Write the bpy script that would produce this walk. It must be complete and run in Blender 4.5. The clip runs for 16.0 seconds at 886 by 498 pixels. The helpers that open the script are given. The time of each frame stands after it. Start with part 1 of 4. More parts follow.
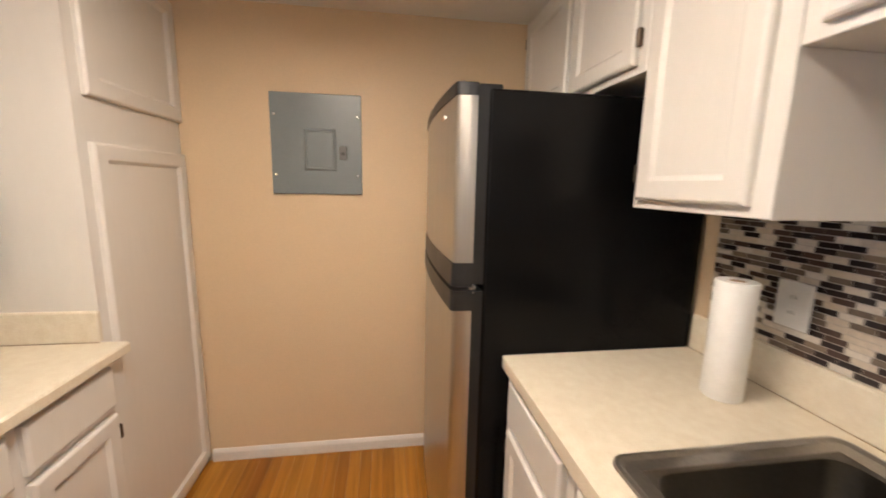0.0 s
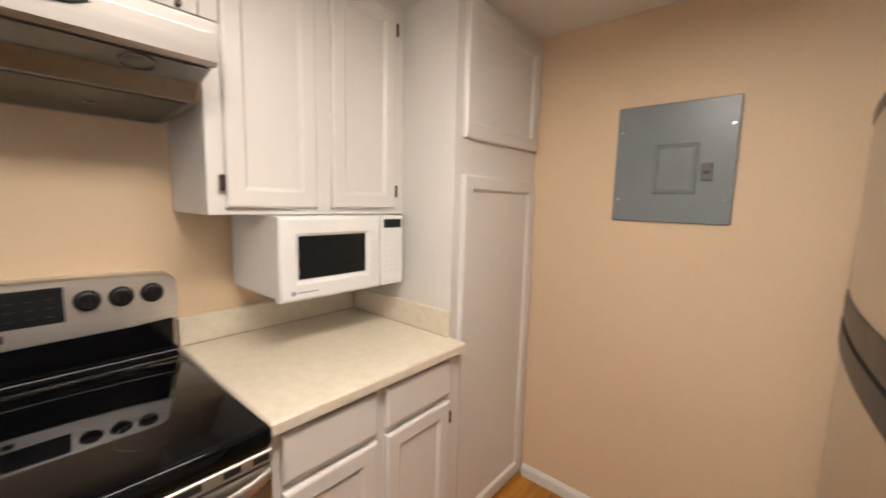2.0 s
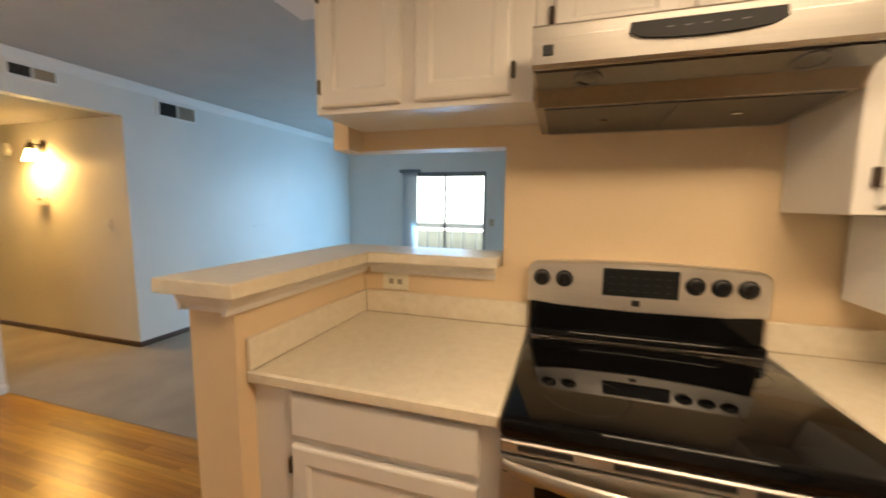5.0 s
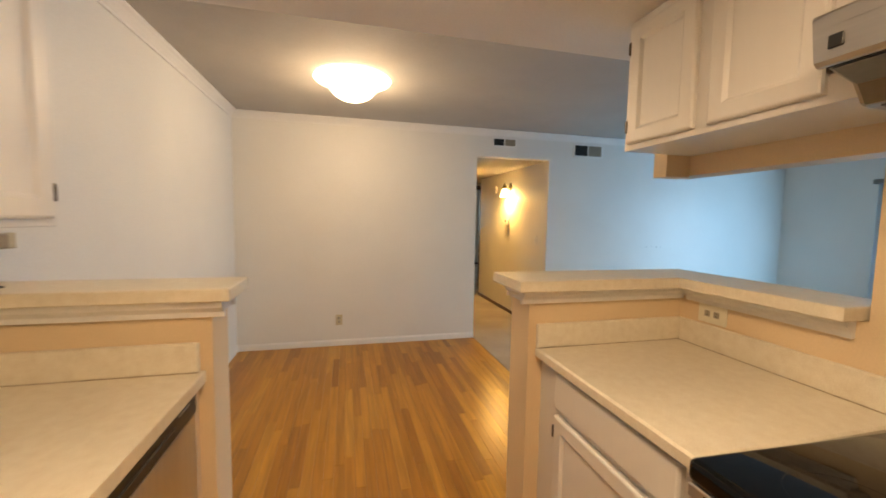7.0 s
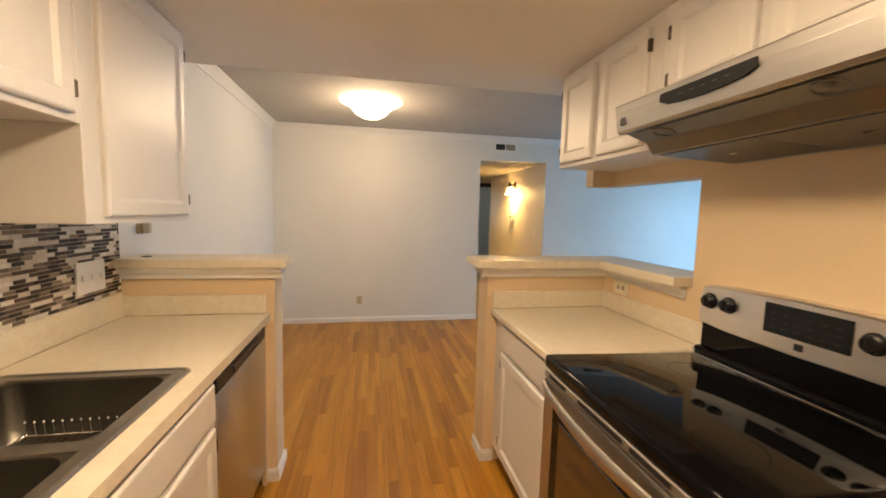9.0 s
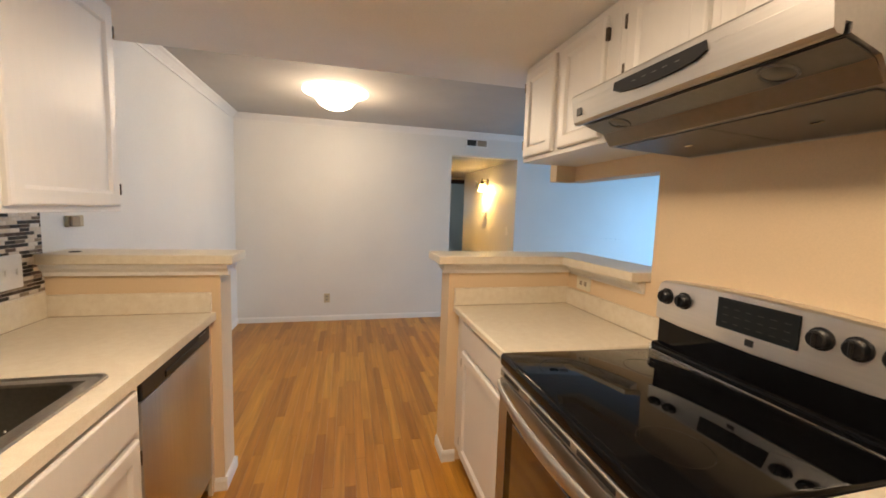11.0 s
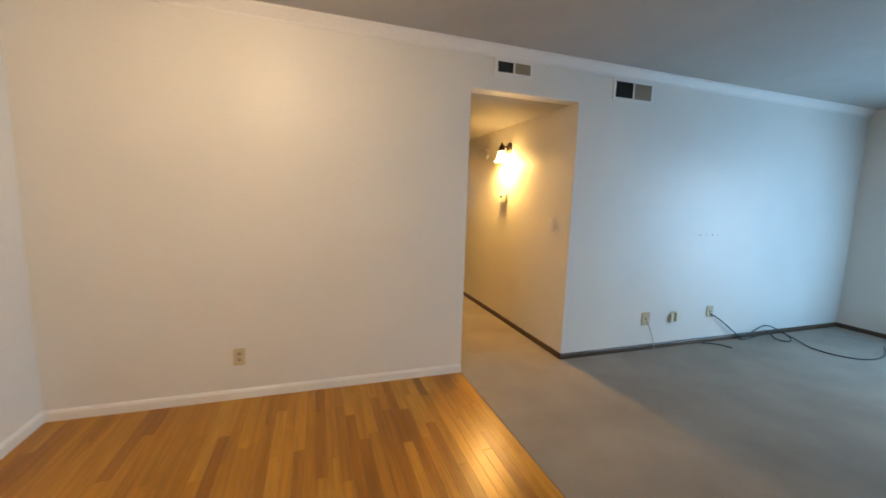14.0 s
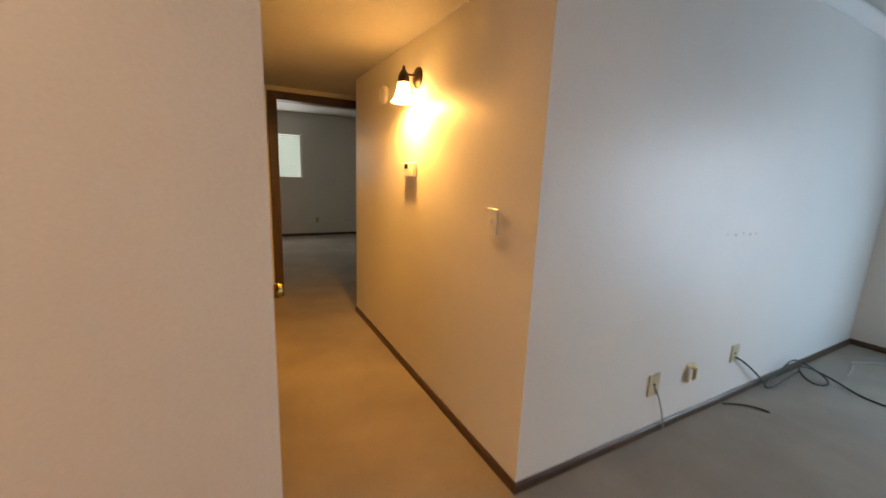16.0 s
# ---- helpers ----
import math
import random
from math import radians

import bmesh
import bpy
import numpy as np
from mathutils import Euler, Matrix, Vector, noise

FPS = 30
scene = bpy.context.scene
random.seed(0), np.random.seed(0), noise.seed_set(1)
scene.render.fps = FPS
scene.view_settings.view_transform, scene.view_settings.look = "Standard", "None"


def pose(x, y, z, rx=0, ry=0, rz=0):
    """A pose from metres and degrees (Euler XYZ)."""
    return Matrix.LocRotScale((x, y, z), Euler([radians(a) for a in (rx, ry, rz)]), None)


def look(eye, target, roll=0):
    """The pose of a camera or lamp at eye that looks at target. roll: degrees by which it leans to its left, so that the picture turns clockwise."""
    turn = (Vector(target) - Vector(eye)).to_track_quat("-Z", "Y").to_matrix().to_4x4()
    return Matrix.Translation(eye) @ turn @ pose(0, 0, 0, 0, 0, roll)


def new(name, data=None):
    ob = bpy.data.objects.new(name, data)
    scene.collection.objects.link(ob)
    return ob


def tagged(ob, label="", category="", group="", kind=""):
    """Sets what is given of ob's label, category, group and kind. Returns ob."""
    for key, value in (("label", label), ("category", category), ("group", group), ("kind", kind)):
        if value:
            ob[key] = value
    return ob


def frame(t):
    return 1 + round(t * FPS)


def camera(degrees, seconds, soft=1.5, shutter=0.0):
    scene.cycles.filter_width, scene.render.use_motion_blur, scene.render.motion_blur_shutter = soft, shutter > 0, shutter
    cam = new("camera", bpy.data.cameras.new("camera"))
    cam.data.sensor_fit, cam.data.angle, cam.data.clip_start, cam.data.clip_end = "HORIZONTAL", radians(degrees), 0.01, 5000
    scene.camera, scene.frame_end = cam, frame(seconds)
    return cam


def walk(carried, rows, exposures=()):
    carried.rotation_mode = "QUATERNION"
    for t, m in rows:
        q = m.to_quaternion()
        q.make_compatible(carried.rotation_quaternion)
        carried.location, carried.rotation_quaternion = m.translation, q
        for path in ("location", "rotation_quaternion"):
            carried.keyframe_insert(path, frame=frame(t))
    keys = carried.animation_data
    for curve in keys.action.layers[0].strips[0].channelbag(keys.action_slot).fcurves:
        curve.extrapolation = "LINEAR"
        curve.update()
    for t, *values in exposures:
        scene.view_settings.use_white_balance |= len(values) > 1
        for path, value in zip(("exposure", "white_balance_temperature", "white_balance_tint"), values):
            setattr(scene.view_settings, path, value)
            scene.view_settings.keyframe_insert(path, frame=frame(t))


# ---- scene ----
cam = camera(98.0, 16.0, soft=1.7, shutter=0.4)
PATH = [
    (0, (0.137, 0.042, 1.436), (0.434, 1.993, 1.106), 1.2),
    (0.5, (0.113, 0.176, 1.449), (0.144, 2.151, 1.136), 1.2),
    (1, (0.105, 0.245, 1.45), (-0.198, 2.2, 1.16), 1.2),
    (1.5, (0.125, 0.267, 1.443), (-0.732, 2.058, 1.199), 1.4),
    (2, (0.159, 0.244, 1.436), (-1.14, 1.745, 1.196), 1.4),
    (2.5, (0.197, 0.204, 1.432), (-1.371, 1.417, 1.173), 1.4),
    (3, (0.23, 0.156, 1.401), (-1.538, 1.059, 1.158), 1.4),
    (3.5, (0.231, 0.089, 1.387), (-1.659, 0.695, 1.139), 1.1),
    (4, (0.233, 0.017, 1.386), (-1.737, 0.262, 1.143), 1.0),
    (4.5, (0.234, -0.006, 1.382), (-1.743, -0.193, 1.145), 0.5),
    (5, (0.163, -0.041, 1.401), (-1.731, -0.637, 1.168), 0.6),
    (5.2, (0.126, -0.058, 1.419), (-1.696, -0.85, 1.187), 0.6),
    (7.3, (0.048, 0.604, 1.425), (-0.341, -1.351, 1.263), 1.2),
    (7.5, (0.047, 0.688, 1.438), (-0.33, -1.268, 1.263), 1.3),
    (8, (0.021, 0.887, 1.443), (-0.332, -1.073, 1.261), 1.1),
    (8.5, (0.032, 1.041, 1.429), (-0.317, -0.92, 1.243), 1.6),
    (9, (-0.006, 1.156, 1.448), (-0.375, -0.8, 1.259), 1.5),
    (9.2, (-0.03, 1.202, 1.456), (-0.417, -0.751, 1.259), 1.6),
    (11.3, (-0.113, 1.051, 1.431), (-0.597, -0.879, 1.23), 1.9),
    (11.5, (-0.111, 0.897, 1.436), (-0.591, -1.034, 1.23), 1.8),
    (12, (-0.114, 0.5, 1.41), (-0.585, -1.432, 1.202), 1.8),
    (12.5, (-0.15, 0.071, 1.427), (-0.605, -1.864, 1.209), 1.8),
    (13, (-0.148, -0.369, 1.408), (-0.587, -2.307, 1.186), 1.9),
    (13.5, (-0.216, -0.772, 1.366), (-0.675, -2.707, 1.143), 1.8),
    (14, (-0.341, -1.159, 1.356), (-0.975, -3.038, 1.099), 1.8),
    (14.5, (-0.522, -1.549, 1.357), (-1.364, -3.336, 1.044), 1.9),
    (15, (-0.814, -1.932, 1.336), (-1.803, -3.635, 0.986), 2.0),
    (15.5, (-1.1, -2.339, 1.369), (-2.081, -4.037, 0.978), 2.3),
    (16, (-1.349, -2.754, 1.362), (-2.293, -4.477, 0.984), 2.3),
]
EXPOSURES = [
    (0.0, 0.15, 5850, 10), (1.0, 0.27, 5900, 10), (1.5, 0.09, 5750, 10), (2.0, 0.08, 5450, 9), (2.5, 0.06, 5450, 6), (3.0, -0.05, 5750, 4), (3.5, -0.07, 6000, 2), (4.0, -0.06, 6850, 5), (4.5, -0.09, 7750, 8), (5.0, 0.02, 7750, 10),
    (7.5, 0.03, 8350, 12), (9.0, 0.08, 7700, 11), (11.5, 0.11, 6750, 10), (12.5, 0.01, 7050, 9), (13.0, -0.02, 7550, 11), (14.0, 0.04, 8000, 12), (14.5, -0.04, 8600, 17), (15.0, -0.1, 9600, 22), (16.0, -0.17, 11000, 27),
]
walk(cam, [(t, look(eye, target, roll)) for t, eye, target, roll in PATH], EXPOSURES)

# ---- world, lights ----
world = bpy.data.worlds.new("world")
scene.world = world
world.use_nodes = True
sky = world.node_tree.nodes.new("ShaderNodeTexSky")
sky.sky_type, sky.sun_disc = "NISHITA", False
sky.sun_elevation, sky.sun_rotation = radians(48), radians(56)
world.node_tree.links.new(sky.outputs[0], world.node_tree.nodes["Background"].inputs[0])
world.node_tree.nodes["Background"].inputs[1].default_value = 0.15

WARM, AMBER, BLUE = (1.0, 0.81, 0.61), (1.0, 0.62, 0.21), (0.225, 0.545, 1.0)


def lamp(name, kind, m, energy, colour, size=0.1, size_y=None, spread=180):
    data = bpy.data.lights.new(name, kind)
    data.energy, data.color = energy, colour
    if kind == "AREA":
        data.shape, data.size, data.size_y, data.spread = "RECTANGLE", size, size_y or size, radians(spread)
    elif kind == "SUN":
        data.angle = size
    else:
        data.shadow_soft_size = size
    ob = new(name, data)
    ob.matrix_world = m
    return ob


lamp("sun", "SUN", look((9, 6, 12), (0, 0, 0)), 2.5, (1.0, 0.95, 0.88), radians(0.5))
# kitchen light is unseen: assumed at the ceiling, placed to suit the room's lighting
lamp("assumed_kitchen_light", "AREA", pose(-0.08, 0.54, 2.128), 19.5, WARM, 0.30, 1.0)
lamp("dining_bulb", "POINT", pose(0.0, -2.61, 2.24), 21.5, (1.0, 0.77, 0.53), 0.13)
lamp("hall_bulb", "POINT", pose(-2.270, -5.0, 1.80), 80, AMBER, 0.03)
lamp("slider_daylight", "AREA", pose(-6.00, -2.03, 1.0, 80, 0, -104), 96, BLUE, 1.15, 1.80)
lamp("bedroom_daylight", "AREA", pose(-2.06, -11.04, 1.62, 90, 0, 0), 26, (0.55, 0.78, 1.0), 0.95, 0.85)


# ---- materials ----
def mat(name, colour, rough=0.5, metal=0.0, var=0.06, scale=6.0, fine=60.0, bump=0.05, stretch=(1, 1, 1), emit=0.0, spec=0.5, coat=0.0, stain=None, bump_dist=0.004):
    m = bpy.data.materials.new(name)
    m.use_nodes = True
    nt = m.node_tree
    nd, ln = nt.nodes, nt.links
    b = nd["Principled BSDF"]
    b.inputs["Roughness"].default_value, b.inputs["Metallic"].default_value = rough, metal
    b.inputs["Specular IOR Level"].default_value = spec
    b.inputs["Coat Weight"].default_value = coat
    tc, mp = nd.new("ShaderNodeTexCoord"), nd.new("ShaderNodeMapping")
    mp.inputs["Scale"].default_value = stretch
    ln.new(tc.outputs["Object"], mp.inputs["Vector"])
    n1, n2 = nd.new("ShaderNodeTexNoise"), nd.new("ShaderNodeTexNoise")
    n1.inputs["Scale"].default_value, n2.inputs["Scale"].default_value = scale, fine
    n1.inputs["Detail"].default_value, n2.inputs["Detail"].default_value = 4, 3
    for n in (n1, n2):
        ln.new(mp.outputs[0], n.inputs["Vector"])
    mixed = nd.new("ShaderNodeMath")
    mixed.operation = "ADD"
    ln.new(n1.outputs[0], mixed.inputs[0])
    ln.new(n2.outputs[0], mixed.inputs[1])
    ramp = nd.new("ShaderNodeMapRange")
    ramp.inputs["From Min"].default_value, ramp.inputs["From Max"].default_value = 0.65, 1.35
    ln.new(mixed.outputs[0], ramp.inputs["Value"])
    mix = nd.new("ShaderNodeMix")
    mix.data_type = "RGBA"
    low = stain or tuple(c * (1 - 2 * var) for c in colour)
    mix.inputs[6].default_value = (*low, 1)
    mix.inputs[7].default_value = (*(min(1, c * (1 + var)) for c in colour), 1)
    ln.new(ramp.outputs[0], mix.inputs[0])
    ln.new(mix.outputs[2], b.inputs["Base Color"])
    if bump:
        bp = nd.new("ShaderNodeBump")
        bp.inputs["Strength"].default_value, bp.inputs["Distance"].default_value = bump, bump_dist
        ln.new(n2.outputs[0], bp.inputs["Height"])
        ln.new(bp.outputs[0], b.inputs["Normal"])
    if 0.1 < rough < 0.6:
        mr = nd.new("ShaderNodeMapRange")
        mr.inputs["To Min"].default_value, mr.inputs["To Max"].default_value = max(0.02, rough - 0.06), rough + 0.08
        ln.new(n1.outputs[0], mr.inputs["Value"])
        ln.new(mr.outputs[0], b.inputs["Roughness"])
    if emit:
        b.inputs["Emission Color"].default_value = (*colour, 1)
        b.inputs["Emission Strength"].default_value = emit
    return m


TAN = mat("tan_paint", (0.71, 0.545, 0.352), 0.55, var=0.03, scale=1.5, fine=180, bump=0.10)
WHITE = mat("white_wall_paint", (0.74, 0.72, 0.68), 0.43, var=0.035, scale=1.6, fine=110, bump=0.05)
CREAM = mat("hall_paint", (0.70, 0.64, 0.52), 0.5, var=0.03, scale=1.2, fine=150, bump=0.14)
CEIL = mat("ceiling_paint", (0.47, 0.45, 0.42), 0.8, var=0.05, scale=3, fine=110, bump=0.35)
CEILK = mat("kitchen_ceiling_paint", (0.80, 0.78, 0.74), 0.7, var=0.03, scale=3, fine=110, bump=0.2)
CAB = mat("cabinet_paint", (0.70, 0.67, 0.63), 0.34, var=0.012, scale=3, fine=40, bump=0.10, stretch=(1, 1, 0.2))
TRIM = mat("trim_paint", (0.78, 0.76, 0.73), 0.4, var=0.03, scale=5, fine=60)
BROWN = mat("brown_wood_trim", (0.085, 0.045, 0.025), 0.45, var=0.2, scale=4, fine=50, stretch=(0.3, 0.3, 1), bump=0.15)
LAMINATE = mat("cream_laminate", (0.74, 0.68, 0.56), 0.36, var=0.05, scale=34, fine=260, bump=0.03, stain=(0.66, 0.575, 0.44))
CAULK = mat("aged_caulk", (0.46, 0.36, 0.24), 0.7, var=0.2, scale=30)
STEEL = mat("brushed_steel", (0.48, 0.45, 0.41), 0.30, 1.0, var=0.05, scale=3, fine=90, stretch=(1, 0.04, 1), bump=0.06)
GUARDSTEEL = mat("control_panel_steel", (0.80, 0.77, 0.73), 0.36, 1.0, var=0.04, scale=3, fine=90, stretch=(1, 0.04, 1), bump=0.05)
HOODSTEEL = mat("hood_steel", (0.47, 0.445, 0.41), 0.40, 1.0, var=0.04, scale=3, fine=90, stretch=(1, 0.04, 1), bump=0.04)
STEELV = mat("fridge_steel", (0.58, 0.555, 0.52), 0.30, 1.0, var=0.05, scale=3, fine=90, stretch=(1, 1, 0.04), bump=0.05)
SINKSTEEL = mat("sink_steel", (0.42, 0.40, 0.37), 0.36, 1.0, var=0.08, scale=7, fine=120, bump=0.06)
CHROME = mat("chrome", (0.75, 0.74, 0.72), 0.12, 1.0, var=0.03)
BLACK = mat("black_enamel", (0.005, 0.005, 0.0055), 0.20, var=0.1, scale=2, fine=300, bump=0.012, spec=0.14)
GLASSTOP = mat("black_ceramic_glass", (0.004, 0.004, 0.0045), 0.045, var=0.2, scale=3, fine=30, bump=0.0, spec=0.18)
BURNER = mat("burner_print", (0.008, 0.008, 0.0085), 0.08, bump=0, spec=0.24)
OVENGLASS = mat("oven_glass", (0.020, 0.012, 0.007), 0.07, var=0.2, scale=2, fine=30, bump=0, spec=0.9, coat=1.0)
PLASTICB = mat("black_plastic", (0.013, 0.013, 0.0145), 0.40, var=0.15, scale=8)
KNOB = mat("knob_plastic", (0.008, 0.008, 0.009), 0.30, var=0.1, scale=8, spec=0.35)
PLASTICW = mat("white_plastic", (0.80, 0.79, 0.77), 0.30, var=0.02, scale=5, bump=0.0)
PLATE = mat("ivory_plate", (0.56, 0.47, 0.31), 0.35, var=0.04, scale=20, bump=0)
PLATEW = mat("white_plate", (0.78, 0.77, 0.74), 0.32, var=0.03, scale=20, bump=0)
IVORY = mat("pale_ivory_plate", (0.74, 0.69, 0.55), 0.35, var=0.03, bump=0)
SCUFF = mat("scuffed_filler", (0.42, 0.41, 0.40), 0.8)
SOCKET = mat("socket_face", (0.36, 0.31, 0.24), 0.4, var=0.05, bump=0)
SLOT = mat("dark_slot", (0.03, 0.025, 0.02), 0.6, var=0.1, bump=0)
GREY = mat("grey_panel_paint", (0.20, 0.225, 0.235), 0.30, var=0.04, scale=9, fine=200, bump=0.06)
BRONZE = mat("bronze_hinge", (0.10, 0.075, 0.055), 0.35, 0.8, var=0.2, scale=40)
BRASS = mat("brass", (0.62, 0.43, 0.13), 0.22, 1.0, var=0.08)
PAPER = mat("paper_towel", (0.84, 0.83, 0.81), 0.9, var=0.03, scale=30, fine=300, bump=0.3)
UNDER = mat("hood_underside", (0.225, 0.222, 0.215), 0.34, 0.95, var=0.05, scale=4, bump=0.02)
# the sink's steel again, darkened to carry the shade inside the bowls
BOWL = mat("shaded_bowl_steel", (0.23, 0.216, 0.19), 0.30, 1.0, var=0.08, scale=7, fine=120, bump=0.06)
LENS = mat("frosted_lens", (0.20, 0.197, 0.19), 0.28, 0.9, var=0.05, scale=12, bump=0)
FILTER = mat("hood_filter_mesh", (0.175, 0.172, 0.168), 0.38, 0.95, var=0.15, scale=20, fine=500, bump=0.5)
GROUT = mat("grout", (0.56, 0.51, 0.45), 0.8, var=0.05, scale=40, fine=200)
CARPET = mat("carpet_pile", (0.42, 0.366, 0.312), 0.95, var=0.12, scale=2.4, fine=420, bump=0.9, spec=0.1, bump_dist=0.01)
CABLE = mat("black_cable", (0.02, 0.02, 0.022), 0.45, var=0.1, bump=0)
CABLEG = mat("grey_cable", (0.36, 0.34, 0.31), 0.5, var=0.05, bump=0)
DARKMETAL = mat("dark_window_frame", (0.16, 0.18, 0.20), 0.4, 0.6, var=0.1)
CONCRETE = mat("balcony_concrete", (0.45, 0.44, 0.42), 0.85, var=0.10, scale=5, fine=60, bump=0.3)
SUBFLOOR = mat("subfloor", (0.10, 0.055, 0.025), 0.8, var=0.1)
SHADE = mat("glass_shade", (1.0, 0.66, 0.26), 0.4, var=0.0, bump=0, emit=48.0)
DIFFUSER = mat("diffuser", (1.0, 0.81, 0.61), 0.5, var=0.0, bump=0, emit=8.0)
DOME = mat("dome_glass", (1.0, 0.88, 0.70), 0.4, var=0.0, bump=0, emit=7.0)
BACKDROP = mat("glowing_backdrop", (0.80, 0.92, 1.0), 0.9, var=0.05, scale=0.6, fine=3, bump=0, emit=5.0)
LCD = mat("dark_display", (0.010, 0.012, 0.013), 0.22, var=0.05, bump=0, spec=0.25)
STRIP = mat("matt_black_strip", (0.010, 0.010, 0.011), 0.5, var=0.1, scale=8, spec=0.2, bump=0)
FAINT = mat("faint_print", (0.020, 0.026, 0.022), 0.4, bump=0)
LATCHMARK = mat("dim_print", (0.12, 0.12, 0.125), 0.5, var=0.05, bump=0)
KEYPRINT = mat("pale_print", (0.55, 0.55, 0.56), 0.5, var=0.05, bump=0)
LETTER = mat("grey_print", (0.32, 0.32, 0.33), 0.5, var=0.05, bump=0)


def pane_material():
    m = bpy.data.materials.new("window_glass")
    m.use_nodes = True
    b = m.node_tree.nodes["Principled BSDF"]
    b.inputs["Transmission Weight"].default_value, b.inputs["Roughness"].default_value, b.inputs["IOR"].default_value = 1.0, 0.0, 1.05
    return m


PANE = pane_material()


def translucent(name, colour):
    m = bpy.data.materials.new(name)
    m.use_nodes = True
    nd, ln = m.node_tree.nodes, m.node_tree.links
    mix, tr = nd.new("ShaderNodeMixShader"), nd.new("ShaderNodeBsdfTranslucent")
    tr.inputs["Color"].default_value = (*colour, 1)
    nd["Principled BSDF"].inputs["Base Color"].default_value = (*colour, 1)
    nd["Principled BSDF"].inputs["Roughness"].default_value = 0.7
    mix.inputs[0].default_value = 0.6
    ln.new(nd["Principled BSDF"].outputs[0], mix.inputs[1])
    ln.new(tr.outputs[0], mix.inputs[2])
    ln.new(mix.outputs[0], nd["Material Output"].inputs["Surface"])
    return m


FABRIC = translucent("blind_vanes", (0.78, 0.80, 0.82))


def piece_material(name, ramp_stops, rough, island=False, grain=False):
    """Pieces that differ one from another, with grain along y for wood."""
    m = bpy.data.materials.new(name)
    m.use_nodes = True
    nd, ln = m.node_tree.nodes, m.node_tree.links
    b = nd["Principled BSDF"]
    b.inputs["Roughness"].default_value = rough
    b.inputs["Specular IOR Level"].default_value = 0.38 if grain else 0.5
    if island:
        rnd = nd.new("ShaderNodeNewGeometry").outputs["Random Per Island"]
    else:
        rnd = nd.new("ShaderNodeObjectInfo").outputs["Random"]
    ramp = nd.new("ShaderNodeValToRGB")
    ramp.color_ramp.interpolation = "LINEAR" if grain else "CONSTANT"
    els = ramp.color_ramp.elements
    while len(els) < len(ramp_stops):
        els.new(0.5)
    for e, (p, c) in zip(els, ramp_stops):
        e.position, e.color = p, (*c, 1)
    ln.new(rnd, ramp.inputs[0])
    tc, mp, n = nd.new("ShaderNodeTexCoord"), nd.new("ShaderNodeMapping"), nd.new("ShaderNodeTexNoise")
    ln.new(tc.outputs["Object"], mp.inputs["Vector"])
    mp.inputs["Scale"].default_value = (24, 1.3, 24) if grain else (60, 60, 60)
    off = nd.new("ShaderNodeCombineXYZ")
    mul = nd.new("ShaderNodeMath")
    mul.operation, mul.inputs[1].default_value = "MULTIPLY", 40.0
    ln.new(rnd, mul.inputs[0])
    for i in range(3):
        ln.new(mul.outputs[0], off.inputs[i])
    ln.new(off.outputs[0], mp.inputs["Location"])
    ln.new(mp.outputs[0], n.inputs["Vector"])
    n.inputs["Scale"].default_value, n.inputs["Detail"].default_value, n.inputs["Roughness"].default_value = 1.6, 6, 0.6
    mr = nd.new("ShaderNodeMapRange")
    mr.inputs["From Min"].default_value, mr.inputs["From Max"].default_value = 0.3, 0.7
    mr.inputs["To Min"].default_value, mr.inputs["To Max"].default_value = (0.68, 1.13) if grain else (0.85, 1.1)
    ln.new(n.outputs[0], mr.inputs["Value"])
    sc = nd.new("ShaderNodeVectorMath")
    sc.operation = "SCALE"
    ln.new(ramp.outputs[0], sc.inputs[0])
    ln.new(mr.outputs[0], sc.inputs["Scale"])
    ln.new(sc.outputs[0], b.inputs["Base Color"])
    bp = nd.new("ShaderNodeBump")
    bp.inputs["Strength"].default_value, bp.inputs["Distance"].default_value = 0.08, 0.002
    ln.new(n.outputs[0], bp.inputs["Height"])
    ln.new(bp.outputs[0], b.inputs["Normal"])
    return m


OAK_STOPS = [(0.0, (0.30, 0.112, 0.014)), (0.22, (0.40, 0.168, 0.020)), (0.72, (0.49, 0.219, 0.028)), (1.0, (0.55, 0.266, 0.041))]
OAK = piece_material("oak_strip", OAK_STOPS, 0.29, grain=True)
TILE_STOPS = [(0.0, (0.026, 0.018, 0.018)), (0.26, (0.080, 0.052, 0.041)), (0.46, (0.165, 0.130, 0.100)), (0.60, (0.26, 0.205, 0.150)), (0.68, (0.64, 0.56, 0.46)), (0.84, (0.72, 0.66, 0.58))]
TILE = piece_material("mosaic_tile", TILE_STOPS, 0.16)
TILE_I = piece_material("mosaic_tile_rest", TILE_STOPS, 0.16, island=True)


# ---- mesh helpers ----
def world_base(ob):
    v = Vector((0, 0, 0))
    while ob:
        v += ob.location
        ob = ob.parent
    return v


def finish(name, bm, material, smooth=False):
    bmesh.ops.recalc_face_normals(bm, faces=bm.faces[:])
    me = bpy.data.meshes.new(name)
    bm.to_mesh(me)
    bm.free()
    me.materials.append(material)
    if smooth:
        for p in me.polygons:
            p.use_smooth = not (p.area > 0.002 and max(abs(c) for c in p.normal) > 0.999)
        me.set_sharp_from_angle(angle=radians(35))
    return me


def part(name, bm, material, parent, label="", smooth=False):
    """One mesh object under a thing or a part; the bmesh is in world places."""
    bmesh.ops.translate(bm, verts=bm.verts[:], vec=-world_base(parent))
    ob = new(name, finish(name, bm, material, smooth))
    ob.parent = parent
    return tagged(ob, label)


